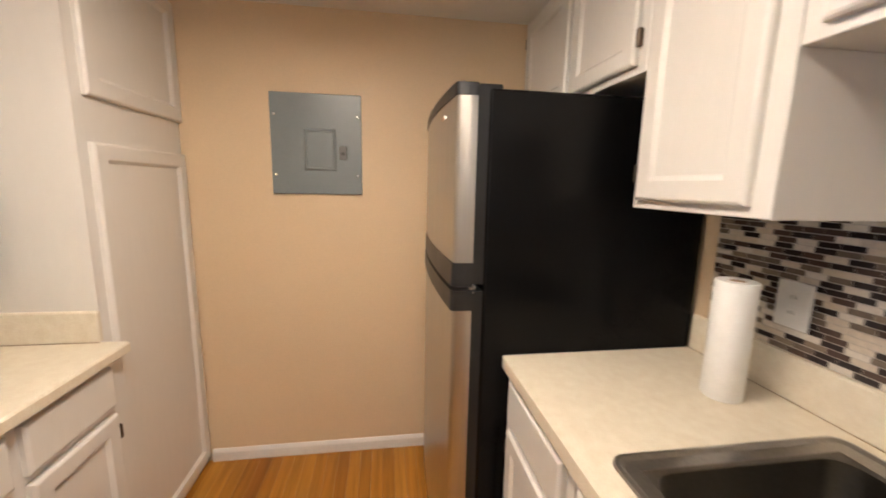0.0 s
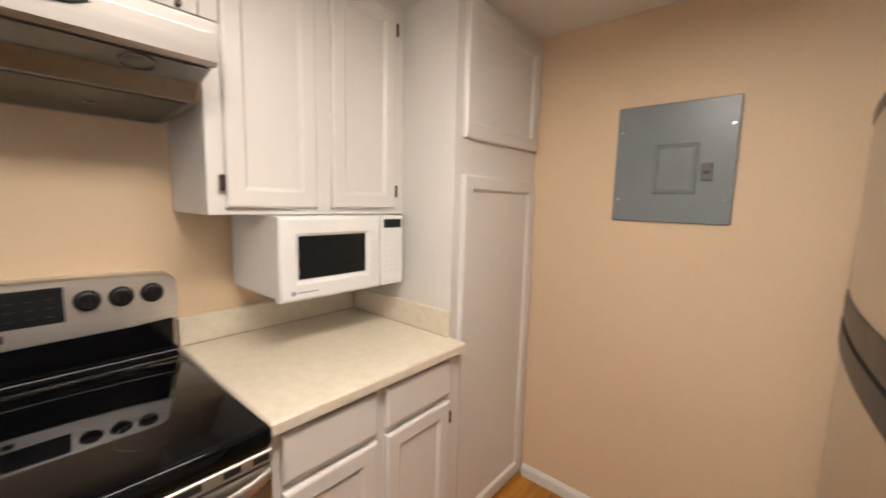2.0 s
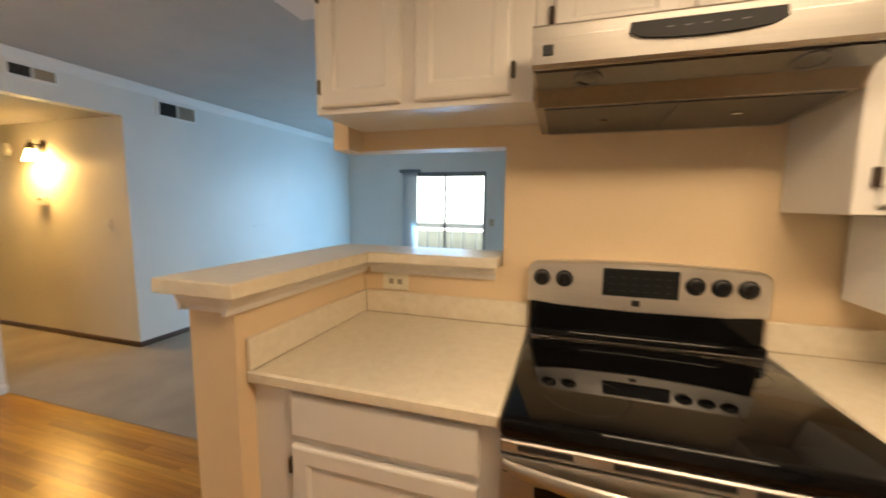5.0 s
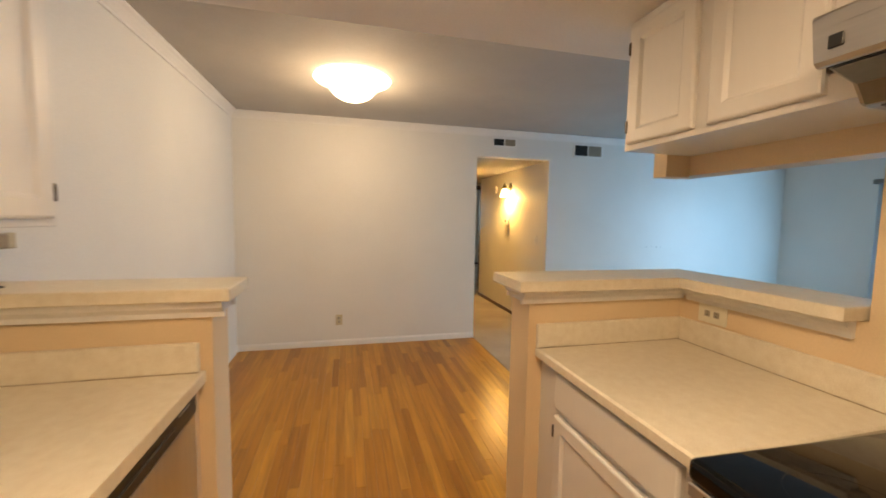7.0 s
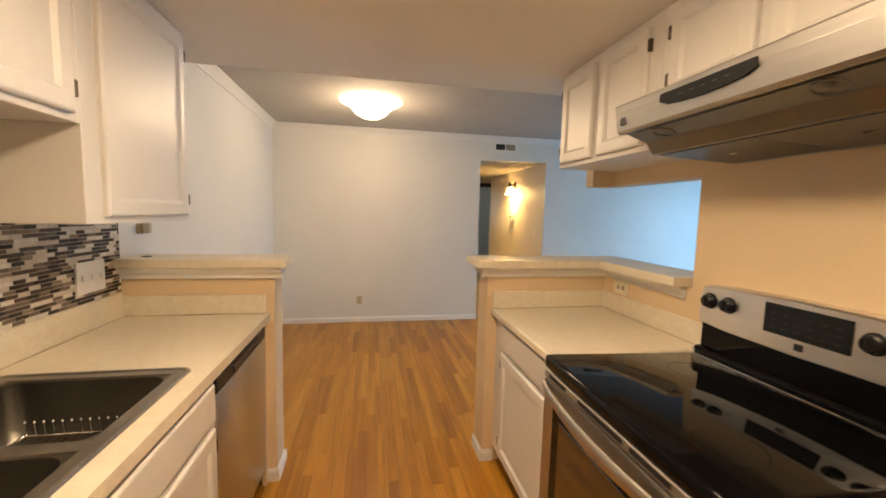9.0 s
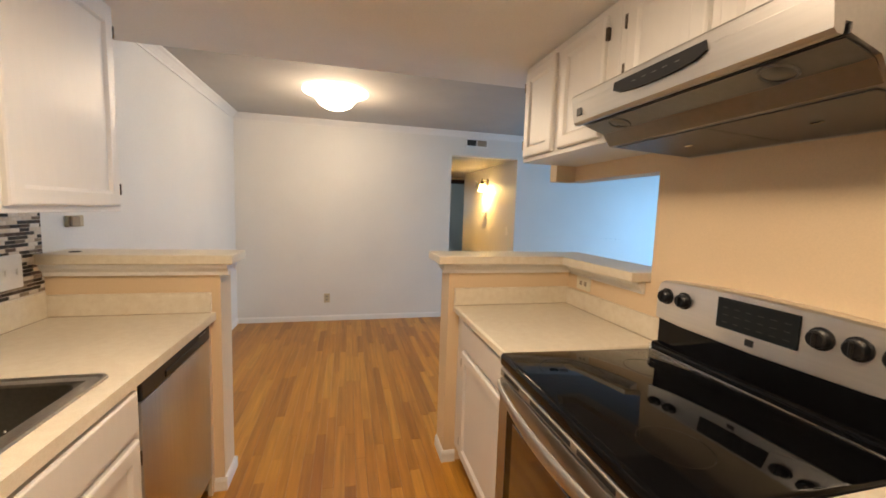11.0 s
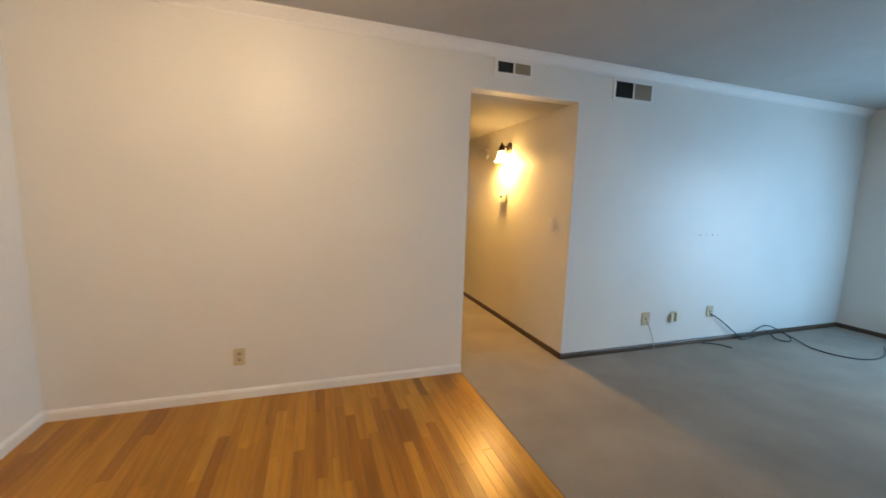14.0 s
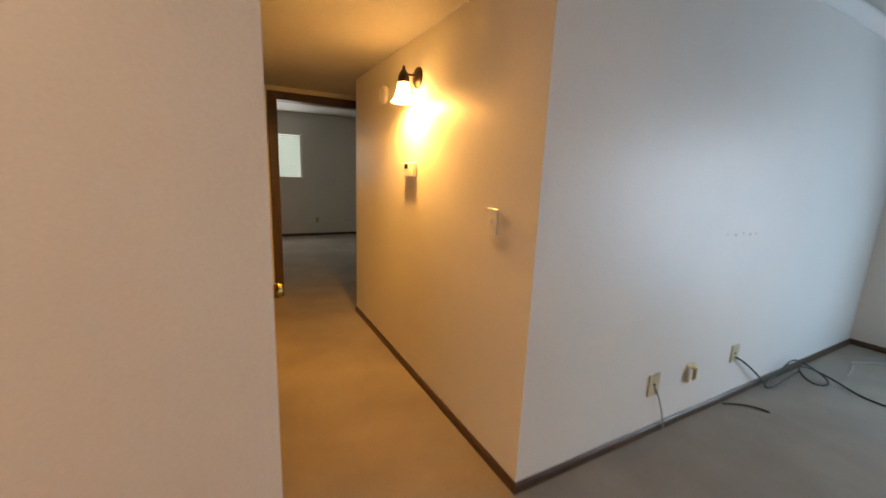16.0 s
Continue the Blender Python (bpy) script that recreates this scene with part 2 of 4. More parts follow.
def solid(name, bm, material, label="", category="", kind="", base=(0, 0, 0), smooth=False, group=""):
    """One top-level mesh."""
    bmesh.ops.translate(bm, verts=bm.verts[:], vec=-Vector(base))
    ob = new(name, finish(name, bm, material, smooth))
    ob.location = base
    return tagged(ob, label, category, group, kind)


def thing(name, base, label, category, group=""):
    ob = new(name)
    ob.location, ob.empty_display_size = base, 0.1
    return tagged(ob, label, category, group)


def add_box(bm, lo, hi, bevel=0.0, seg=1):
    lo, hi = [min(a, b) for a, b in zip(lo, hi)], [max(a, b) for a, b in zip(lo, hi)]
    size = [b - a for a, b in zip(lo, hi)]
    m = Matrix.Translation([(a + b) / 2 for a, b in zip(lo, hi)]) @ Matrix.Diagonal((*size, 1))
    made = bmesh.ops.create_cube(bm, size=1, matrix=m)
    if bevel:
        edges = list({e for v in made["verts"] for e in v.link_edges})
        bmesh.ops.bevel(bm, geom=edges, offset=min(bevel, min(size) * 0.45), segments=seg, affect="EDGES", profile=0.5)
    return bm


def box(lo, hi, bevel=0.0, seg=1):
    return add_box(bmesh.new(), lo, hi, bevel, seg)


def boxes(*pairs, bevel=0.0):
    bm = bmesh.new()
    for lo, hi in pairs:
        add_box(bm, lo, hi, bevel)
    return bm


def loft(bm, loops, cap_first=True, cap_last=True, closed=True):
    rows = [[bm.verts.new(p) for p in loop] for loop in loops]
    n = len(rows[0])
    for a, b in zip(rows, rows[1:]):
        for i in range(n if closed else n - 1):
            j = (i + 1) % n
            bm.faces.new((a[i], a[j], b[j], b[i]))
    if cap_first:
        bm.faces.new(rows[0][::-1])
    if cap_last:
        bm.faces.new(rows[-1])
    return bm


def lathe(profile, centre, n=32, axis="z", bm=None, caps=True):
    """A turned shape: profile of (radius, along)."""
    bm = bm or bmesh.new()
    loops = []
    for r, h in profile:
        loop = []
        for i in range(n):
            a = 2 * math.pi * i / n
            c, s = max(r, 1e-4) * math.cos(a), max(r, 1e-4) * math.sin(a)
            loop.append(Vector(centre) + Vector({"z": (c, s, h), "x": (h, c, s), "y": (c, h, s)}[axis]))
        loops.append(loop)
    return loft(bm, loops, caps, caps)


def extrude(profile, axis, a, b, bm=None):
    """A closed profile drawn out along an axis: x: (y, z), y: (x, z), z: (x, y)."""
    def at(p, t):
        return {"x": (t, p[0], p[1]), "y": (p[0], t, p[1]), "z": (p[0], p[1], t)}[axis]
    return loft(bm or bmesh.new(), [[at(p, a) for p in profile], [at(p, b) for p in profile]])


def facing(side, x, y0, y1, z0):
    """The frame of a front: u across, v up, w out of it. L looks along +x, R along -x, S along -y, N along +y."""
    if side == "L":
        return Matrix(((0, 0, 1, x), (1, 0, 0, y0), (0, 1, 0, z0), (0, 0, 0, 1)))
    if side == "R":
        return Matrix(((0, 0, -1, x), (-1, 0, 0, y1), (0, 1, 0, z0), (0, 0, 0, 1)))
    if side == "S":
        return Matrix(((1, 0, 0, y0), (0, 0, -1, x), (0, 1, 0, z0), (0, 0, 0, 1)))
    return Matrix(((-1, 0, 0, y1), (0, 0, 1, x), (0, 1, 0, z0), (0, 0, 0, 1)))


def panel(m, w, h, t, border=0.055, deep=0.008):
    """A front with a raised border and a sunk middle, or a plain one with softened edges where border is 0."""
    rings = [(0, 0), (0, t - 0.007), (0.004, t - 0.002), (0.009, t)]
    if border:
        rings += [(border, t), (border + 0.004, t - 0.003), (border + 0.012, t - deep), (border + 0.016, t - deep)]
    bm = bmesh.new()
    loft(bm, [[m @ Vector(p) for p in ((i, i, d), (w - i, i, d), (w - i, h - i, d), (i, h - i, d))] for i, d in rings])
    return bm


def front(name, side, parent, x, y0, y1, z0, z1, t=0.02, border=0.055, hinges="", material=None, deep=0.010):
    """A door or drawer front on a cabinet; hinges: the sides (a: low y, b: high y) that carry bronze hinges."""
    d = part(name, panel(facing(side, x, y0, y1, z0), y1 - y0, z1 - z0, t, border, deep), material or CAB, parent)
    sgn = 1 if side == "L" else -1
    for s in hinges:
        yc = y0 - 0.008 if s == "a" else y1 + 0.008
        for zc in (z0 + 0.07, z1 - 0.07):
            part("hinge", box((x, yc - 0.007, zc - 0.024), (x + sgn * 0.017, yc + 0.007, zc + 0.024), 0.003), BRONZE, d, "bronze hinge")
    return d


def smooth_curve(name, points, radius, material, label, category):
    cu = bpy.data.curves.new(name, "CURVE")
    cu.dimensions, cu.bevel_depth, cu.bevel_resolution = "3D", radius, 2
    sp = cu.splines.new("NURBS")
    sp.points.add(len(points) - 1)
    for p, c in zip(sp.points, points):
        p.co = (*c, 1)
    sp.use_endpoint_u, sp.order_u = True, 4
    cu.materials.append(material)
    tmp = bpy.data.objects.new(name, cu)
    scene.collection.objects.link(tmp)
    me = bpy.data.meshes.new_from_object(tmp.evaluated_get(bpy.context.evaluated_depsgraph_get()))
    bpy.data.objects.remove(tmp)
    bpy.data.curves.remove(cu)
    me.materials.clear()
    me.materials.append(material)
    ob = new(name, me)
    for p in me.polygons:
        p.use_smooth = True
    return tagged(ob, label, category)


# ---- plan ----
XL, XR, YE, YD = -1.387, 1.165, 1.985, -3.865      # kitchen side walls, end wall, dining wall
KC, DC, HC = 2.208, 2.47, 2.16                    # ceilings: kitchen, dining and living, hall
LW, HX, HY = -6.20, -2.365, -1.432                # living window wall, hall's two sides
HW0, HW1 = -1.070, -0.905                         # the half walls between kitchen and dining
CTR = 0.915


def wall(name, bm, material, label):
    return solid(name, bm, material, label, "wall", "structure")


solid("floor", box((HY, YD - 0.12, -0.06), (XR + 0.12, YE + 0.12, -0.012)), SUBFLOOR, "strip oak floor of kitchen and dining room", "floor", "structure")
floor = bpy.data.objects["floor"]
solid("floor_carpet", boxes(((LW - 0.12, YD - 0.12, -0.06), (HY, 1.32, 0.006)), ((-5.0, -11.22, -0.06), (-0.5, YD - 0.12, 0.006))), CARPET, "worn beige cut-pile carpet of living room and hall", "carpet", "structure")
wall("wall_north", box((XL - 0.12, YE, 0), (XR + 0.12, YE + 0.12, DC)), TAN, "tan painted end wall of the kitchen")
wall("wall_east", box((XR, HW1 + 0.005, 0), (XR + 0.12, YE, DC)), TAN, "tan painted wall behind the sink")
wall("wall_east_dining", box((XR, YD, 0), (XR + 0.12, HW1 + 0.005, DC)), WHITE, "white painted wall of the dining room")
wall("wall_stove", boxes(((XL - 0.12, -0.273, 0), (XL, YE, DC)), ((XL - 0.12, HW0, 0), (XL, -0.273, 1.15))), TAN, "tan painted wall behind the stove with a pass-through")
wall("wall_header", boxes(((XL - 0.12, -1.02, 1.627), (XL, -0.273, DC)), ((XL, -0.972, 1.618), (-1.266, -0.902, KC))), TAN, "tan header over the pass-through")
wall("wall_south", box((HY, YD - 0.12, 0), (XR + 0.12, YD, DC)), WHITE, "white painted dining room wall")
wall("wall_south_lintel", box((HX, YD - 0.12, HC), (HY, YD, DC)), WHITE, "white lintel over the hall opening")
wall("wall_south_living", box((LW - 0.12, YD - 0.12, 0), (HX, YD, DC)), WHITE, "white painted living room wall")
wall("wall_hall_west", box((HX - 0.12, -6.34, 0), (HX, YD - 0.12, HC)), WHITE, "white painted hall wall")
wall("wall_hall_east", boxes(((HY, -7.1, 0), (HY + 0.12, -5.0, HC)), ((HY, -4.16, 0), (HY + 0.12, YD - 0.12, HC)), ((HY, -5.0, 2.04), (HY + 0.12, -4.16, HC))), CREAM, "cream painted hall wall with a door")
wall("wall_hall_end", boxes(((-3.72, -7.22, 0), (-2.66, -7.1, HC)), ((-1.765, -7.22, 0), (HY + 0.12, -7.1, HC)), ((-2.66, -7.22, 2.05), (-1.765, -7.1, HC))), CREAM, "cream wall at the hall's end with a doorway")
wall("wall_hall_side", boxes(((-3.72, -7.1, 0), (-3.60, -6.22, HC)), ((-3.6, -6.34, 0), (HX - 0.12, -6.22, HC))), CREAM, "cream wall of the side passage")
wall("wall_bedroom_far", boxes(((-5.0, -11.22, 0), (-2.63, -11.1, 2.45)), ((-1.55, -11.22, 0), (-0.5, -11.1, 2.45)), ((-2.63, -11.22, 0), (-1.55, -11.1, 1.17)), ((-2.63, -11.22, 2.06), (-1.55, -11.1, 2.45))), WHITE, "white bedroom wall with a window")
wall("wall_bedroom_sides", boxes(((-5.12, -11.22, 0), (-5.0, -7.22, 2.45)), ((-0.5, -11.22, 0), (-0.38, -7.22, 2.45)), ((-5.0, -7.24, 0), (-3.72, -7.12, 2.45)), ((HY + 0.12, -7.24, 0), (-0.5, -7.12, 2.45)), ((-3.72, -7.24, HC), (HY + 0.12, -7.22, 2.45))), WHITE, "white bedroom side walls")
wall("wall_west", boxes(((LW - 0.12, YD, 0), (LW, -2.80, DC)), ((LW - 0.12, -1.31, 0), (LW, 1.2, DC)), ((LW - 0.12, -2.80, 1.94), (LW, -1.31, DC))), WHITE, "white living room wall with a sliding door")
wall("wall_living_north", box((LW - 0.12, 1.2, 0), (XL - 0.12, 1.32, DC)), WHITE, "white living room wall")
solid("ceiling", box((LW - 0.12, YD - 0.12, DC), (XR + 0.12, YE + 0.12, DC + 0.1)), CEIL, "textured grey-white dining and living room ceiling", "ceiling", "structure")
solid("ceiling_kitchen", box((XL - 0.0, -1.20, KC), (XR, YE, DC - 0.002)), CEILK, "lowered white kitchen ceiling", "ceiling", "structure")
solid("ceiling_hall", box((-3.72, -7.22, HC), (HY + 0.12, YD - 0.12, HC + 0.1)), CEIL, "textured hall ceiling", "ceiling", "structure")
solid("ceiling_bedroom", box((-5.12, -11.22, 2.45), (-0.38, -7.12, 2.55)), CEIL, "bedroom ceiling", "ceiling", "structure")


def half_wall(name, x0, x1):
    return wall(name, box((x0, HW0, 0), (x1, HW1, 1.15)), TAN, "tan painted half wall under a bar top")


half_wall("half_wall_west", XL, -0.655)
half_wall("half_wall_east", 0.475, XR)


# mouldings
def baseboard(name, runs, material, label, h=0.066):
    bm = bmesh.new()
    for axis, a, b, at, s in runs:
        p = [(at, 0.0), (at + s * 0.013, 0.0), (at + s * 0.013, h * 0.72), (at + s * 0.009, h * 0.88), (at + s * 0.004, h), (at, h)]
        extrude(p, axis, a, b, bm)
    return solid(name, bm, material, label, "baseboard", "structure")


baseboard("baseboard", [("x", -0.745, 0.40, YE, -1), ("x", HY, XR - 0.013, YD, 1), ("y", YD, HW0, XR, -1), ("y", HW0, HW1, -0.655, 1), ("x", -0.72, -0.642, HW1, 1), ("y", HW0, HW1, 0.475, -1), ("x", 0.462, 0.53, HW1, 1), ("x", 0.462, XR, HW0, -1)], TRIM, "white painted baseboard")
baseboard("baseboard_brown", [("x", LW, HX + 0.011, YD, 1), ("y", -6.34, YD + 0.011, HX, 1), ("y", YD, -2.81, LW, 1), ("y", -1.30, 1.2, LW, 1), ("x", LW, XL - 0.12, 1.2, -1), ("x", -5.0, -0.5, -11.1, 1)], BROWN, "dark brown wooden baseboard", 0.055)


def crown(name, axis, a, b, at, s, label):
    p = [(at, DC - 0.075), (at + s * 0.010, DC - 0.075), (at + s * 0.012, DC - 0.062), (at + s * 0.026, DC - 0.045), (at + s * 0.044, DC - 0.026), (at + s * 0.060, DC - 0.014), (at + s * 0.062, DC - 0.002), (at, DC - 0.002)]
    return solid(name, extrude(p, axis, a, b), TRIM, label, "crown moulding", "structure")


crown("trim_crown_south", "x", -3.885, XR, YD, 1, "white crown moulding")
crown("trim_crown_living", "x", LW, -3.888, YD, 1, "white crown moulding with a butt joint")
crown("trim_crown_east", "y", YD + 0.06, -1.20, XR, -1, "white crown moulding")


# bar tops over the half walls
def bar_moulding(parent, runs):
    for axis, a, b, at, s in runs:
        p = [(at, 1.095), (at + s * 0.014, 1.095), (at + s * 0.018, 1.112), (at + s * 0.036, 1.130), (at + s * 0.042, 1.151), (at, 1.151)]
        part("moulding", extrude(p, axis, a, b), TRIM, parent, "cream bed moulding")


bar_w = thing("bar_top", (-1.0, -1.0, 1.15), "cream speckled laminate bar top on half wall and pass-through", "bar top")
bm = bmesh.new()
L = [(-0.580, -0.832), (-1.300, -0.838), (-1.300, -0.282), (-1.565, -0.282), (-1.565, -1.105), (-0.580, -1.105)]
loft(bm, [[(x, y, 1.151) for x, y in L], [(x, y, 1.194) for x, y in L]])
bmesh.ops.bevel(bm, geom=[e for e in bm.edges if abs(e.verts[0].co.z - e.verts[1].co.z) < 1e-6], offset=0.005, segments=2, affect="EDGES", profile=0.5)
part("slab", bm, LAMINATE, bar_w)
bar_moulding(bar_w, [("x", XL, -0.614, HW1 + 0.001, 1), ("y", HW0, HW1, -0.654, 1), ("y", HW1 + 0.042, -0.300, XL + 0.001, 1), ("x", -1.507, -0.630, HW0 - 0.001, -0.6)])
bar_e = thing("bar_top", (0.8, -1.0, 1.15), "cream speckled laminate bar top on the half wall", "bar top")
part("slab", box((0.406, -1.092, 1.151), (XR - 0.002, -0.846, 1.194), 0.005, 2), LAMINATE, bar_e)
bar_moulding(bar_e, [("x", 0.434, XR - 0.002, HW1 + 0.001, 1), ("y", HW0, HW1, 0.474, -1), ("x", 0.450, XR - 0.002, HW0 - 0.001, -0.6)])


# ---- kitchen, stove side ----
pantry = thing("pantry_cabinet", (-1.07, 1.68, 0), "tall white painted pantry cabinet beside the end wall", "cabinet")
part("body", boxes(((XL + 0.001, 1.374, 0.0), (-0.772, YE - 0.001, KC - 0.002))), CAB, pantry)
front("lower_door", "L", pantry, -0.772, 1.418, 1.980, 0.035, 1.545, border=0.052, deep=0.013)
front("upper_door", "L", pantry, -0.772, 1.418, 1.980, 1.683, 2.172, border=0.055, deep=0.013)


def base_unit(name, side, xface, xwall, y0, y1, label, drawers, doors, hinges):
    c = thing(name, ((xface + xwall) / 2, (y0 + y1) / 2, 0), label, "cabinet", "base cabinets")
    sgn = 1 if side == "L" else -1
    part("body", boxes(((xwall, y0, 0.10), (xface, y1, 0.876)), ((xwall, y0 + 0.002, 0.0), (xface - sgn * 0.07, y1 - 0.002, 0.10))), CAB, c)
    for a, b in drawers:
        front("drawer_front", side, c, xface, a, b, 0.728, 0.858, border=0)
    for (a, b), h in zip(doors, hinges):
        front("door", side, c, xface, a, b, 0.125, 0.703, border=0.05, hinges=h)
    return c


base_unit("base_cabinet", "L", -0.718, XL + 0.001, 0.622, 1.373, "white base cabinet with two drawers beside the pantry", [(0.657, 0.955), (0.993, 1.297)], [(0.657, 0.955), (0.993, 1.297)], ["a", "b"])
base_unit("base_cabinet", "L", -0.718, XL + 0.001, HW1, -0.166, "white base cabinet with one wide drawer beside the half wall", [(-0.768, -0.216)], [(-0.768, -0.216)], ["a"])


def worktop(name, pairs, splashes, base, label):
    w = thing(name, base, label, "worktop")
    if pairs:
        part("slab", boxes(*pairs, bevel=0.006), LAMINATE, w)
    for lo, hi in splashes:
        sp = part("backsplash", box(lo, hi, 0.004), LAMINATE, w)
        if hi[1] - lo[1] > 0.1:
            cx = (hi[0], hi[0] + 0.0015) if hi[0] < 0 else (lo[0] - 0.0015, lo[0])
            part("caulk", box((cx[0], lo[1], CTR), (cx[1], hi[1], CTR + 0.0025)), CAULK, sp, "brown caulk line")
        else:
            part("caulk", box((lo[0], hi[1] if lo[1] < 0 else lo[1] - 0.0015, CTR), (hi[0], hi[1] + 0.0015 if lo[1] < 0 else lo[1], CTR + 0.0025)), CAULK, sp, "brown caulk line")
    return w


worktop("worktop", [((XL + 0.001, 0.621, 0.877), (-0.683, 1.365, CTR))], [((XL + 0.002, 0.621, CTR), (XL + 0.022, 1.352, 1.017)), ((XL + 0.023, 1.353, CTR), (-0.765, 1.373, 1.017))], (-1.03, 1.0, 0.877), "cream laminate worktop under the microwave")
worktop("worktop", [((XL + 0.001, HW1 + 0.001, 0.877), (-0.683, -0.164, CTR))], [((XL + 0.002, HW1 + 0.022, CTR), (XL + 0.022, -0.164, 1.012)), ((XL + 0.002, HW1 + 0.001, CTR), (-0.686, HW1 + 0.021, 1.012))], (-1.03, -0.53, 0.877), "cream laminate worktop in the corner of the half wall")


def upper_unit(name, side, xface, xwall, y0, y1, z0, label, doors, hinges, z1=2.172, border=0.05):
    c = thing(name, ((xface + xwall) / 2, (y0 + y1) / 2, z0), label, "cabinet", "wall cabinets")
    part("body", boxes(((xwall, y0, z0), (xface, y1, KC - 0.002)), bevel=0.002), CAB, c)
    for (a, b), h in zip(doors, hinges):
        front("door", side, c, xface, a, b, z0 + 0.022, z1, border=border, hinges=h)
    return c


UL = -1.053
upper_unit("wall_cabinet", "L", UL, XL + 0.001, -0.900, -0.147, 1.708, "white wall cabinet with two doors over the pass-through", [(-0.872, -0.572), (-0.520, -0.215)], ["a", "b"])
upper_unit("wall_cabinet", "L", UL, XL + 0.001, -0.145, 0.629, 1.846, "white wall cabinet with two doors over the range hood", [(-0.095, 0.222), (0.258, 0.575)], ["a", "b"])
upper_unit("wall_cabinet", "L", UL, XL + 0.001, 0.631, 1.373, 1.384, "tall white wall cabinet with two doors over the microwave", [(0.677, 0.966), (1.024, 1.318)], ["a", "b"])

# range hood
hood = thing("range_hood", (-1.12, 0.238, 1.66), "stainless steel under-cabinet range hood above the stove", "range hood")
HP = [(XL + 0.002, 1.842), (-0.874, 1.842), (-0.869, 1.836), (-0.882, 1.752), (-0.891, 1.744), (-0.904, 1.744), (-0.906, 1.766), (-0.922, 1.766)]
HP += [(-0.922, 1.749), (-1.000, 1.726), (-1.028, 1.686), (-1.040, 1.681), (XL + 0.002, 1.667)]
part("canopy", extrude(HP, "y", -0.138, 0.614), HOODSTEEL, hood)
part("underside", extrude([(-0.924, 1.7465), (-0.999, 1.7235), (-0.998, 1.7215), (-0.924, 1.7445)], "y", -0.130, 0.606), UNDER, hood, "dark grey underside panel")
# black strip puts the shade of the gap behind the lip into colour
part("dark_gap_strip", box((-0.9225, -0.136, 1.7475), (-0.9185, 0.612, 1.7655)), PLASTICB, hood, "dark strip added as the shade in the gap behind the front lip")
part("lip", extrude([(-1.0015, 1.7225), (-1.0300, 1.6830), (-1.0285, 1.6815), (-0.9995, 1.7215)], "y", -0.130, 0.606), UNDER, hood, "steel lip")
part("trim_line", box((-0.8770, -0.110, 1.8110), (-0.8722, 0.075, 1.8128)), HOODSTEEL, hood)
part("trim_line", box((-0.8770, 0.395, 1.8110), (-0.8722, 0.590, 1.8128)), HOODSTEEL, hood)
cp = [(y, z) for y, z in ((0.085, 1.822), (0.385, 1.822), (0.388, 1.800), (0.36, 1.788), (0.30, 1.782), (0.235, 1.780), (0.17, 1.782), (0.11, 1.788), (0.082, 1.800))]
keys = part("control_strip", extrude(cp, "x", -0.889, -0.868), STRIP, hood, "black control strip")
for i in range(5):
    part("button_mark", box((-0.8690, 0.16 + i * 0.036, 1.803), (-0.8674, 0.174 + i * 0.036, 1.8045)), LATCHMARK, keys)
part("badge", box((-0.887, -0.112, 1.770), (-0.8735, -0.086, 1.796), 0.002), PLASTICB, hood, "small dark badge")
for a, b in ((-0.112, 0.236), (0.240, 0.590)):
    t = bmesh.new()
    loft(t, [[(-1.044, a, 1.6795), (-1.044, b, 1.6795), (XL + 0.03, b, 1.6660), (XL + 0.03, a, 1.6660)], [(-1.044, a, 1.676), (-1.044, b, 1.676), (XL + 0.03, b, 1.662), (XL + 0.03, a, 1.662)]])
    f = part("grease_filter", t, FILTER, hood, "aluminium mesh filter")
    part("filter_edge", box((XL + 0.020, a, 1.659), (XL + 0.032, b, 1.668), 0.002), STEEL, f)
    part("pull_tab", box((-1.185, (a + b) / 2 - 0.012, 1.664), (-1.170, (a + b) / 2 + 0.012, 1.672), 0.002), CHROME, f)
for y in (0.0, 0.475):
    tilt = Matrix.Translation((-0.962, y, 1.7335)) @ Matrix.Rotation(-math.atan2(0.023, 0.075), 4, "Y")
    ring = lathe([(0.030, -0.001), (0.031, -0.004), (0.034, -0.005), (0.036, -0.001), (0.036, 0.001)], (0, 0, 0), 28)
    bmesh.ops.transform(ring, matrix=tilt, verts=ring.verts[:])
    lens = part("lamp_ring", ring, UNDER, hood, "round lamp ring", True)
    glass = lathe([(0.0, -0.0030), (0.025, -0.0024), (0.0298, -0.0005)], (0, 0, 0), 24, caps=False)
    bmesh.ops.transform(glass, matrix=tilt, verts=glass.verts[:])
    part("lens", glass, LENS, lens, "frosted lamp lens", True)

# stove
SY0, SY1 = -0.162, 0.617
stove = thing("stove", (-1.03, 0.236, 0), "stainless steel electric range with a black glass cooktop", "stove")
part("body", boxes(((XL + 0.004, SY0 + 0.003, 0.04), (-0.700, SY1 - 0.003, 0.860)), ((XL + 0.05, SY0 + 0.02, 0.0), (-0.76, SY1 - 0.02, 0.04))), BLACK, stove)
t = bmesh.new()
add_box(t, (XL + 0.06, SY0, 0.855), (-0.655, SY1, 0.908), 0.016, 3)
RISE = Matrix.Identity(4)                        # the stove leans back a little: its top rises to the front
RISE[2][0], RISE[2][3] = 0.030, 0.030 * 1.327
bmesh.ops.transform(t, matrix=RISE, verts=t.verts[:])
cooktop = part("cooktop", t, GLASSTOP, stove, "glossy black glass cooktop", True)
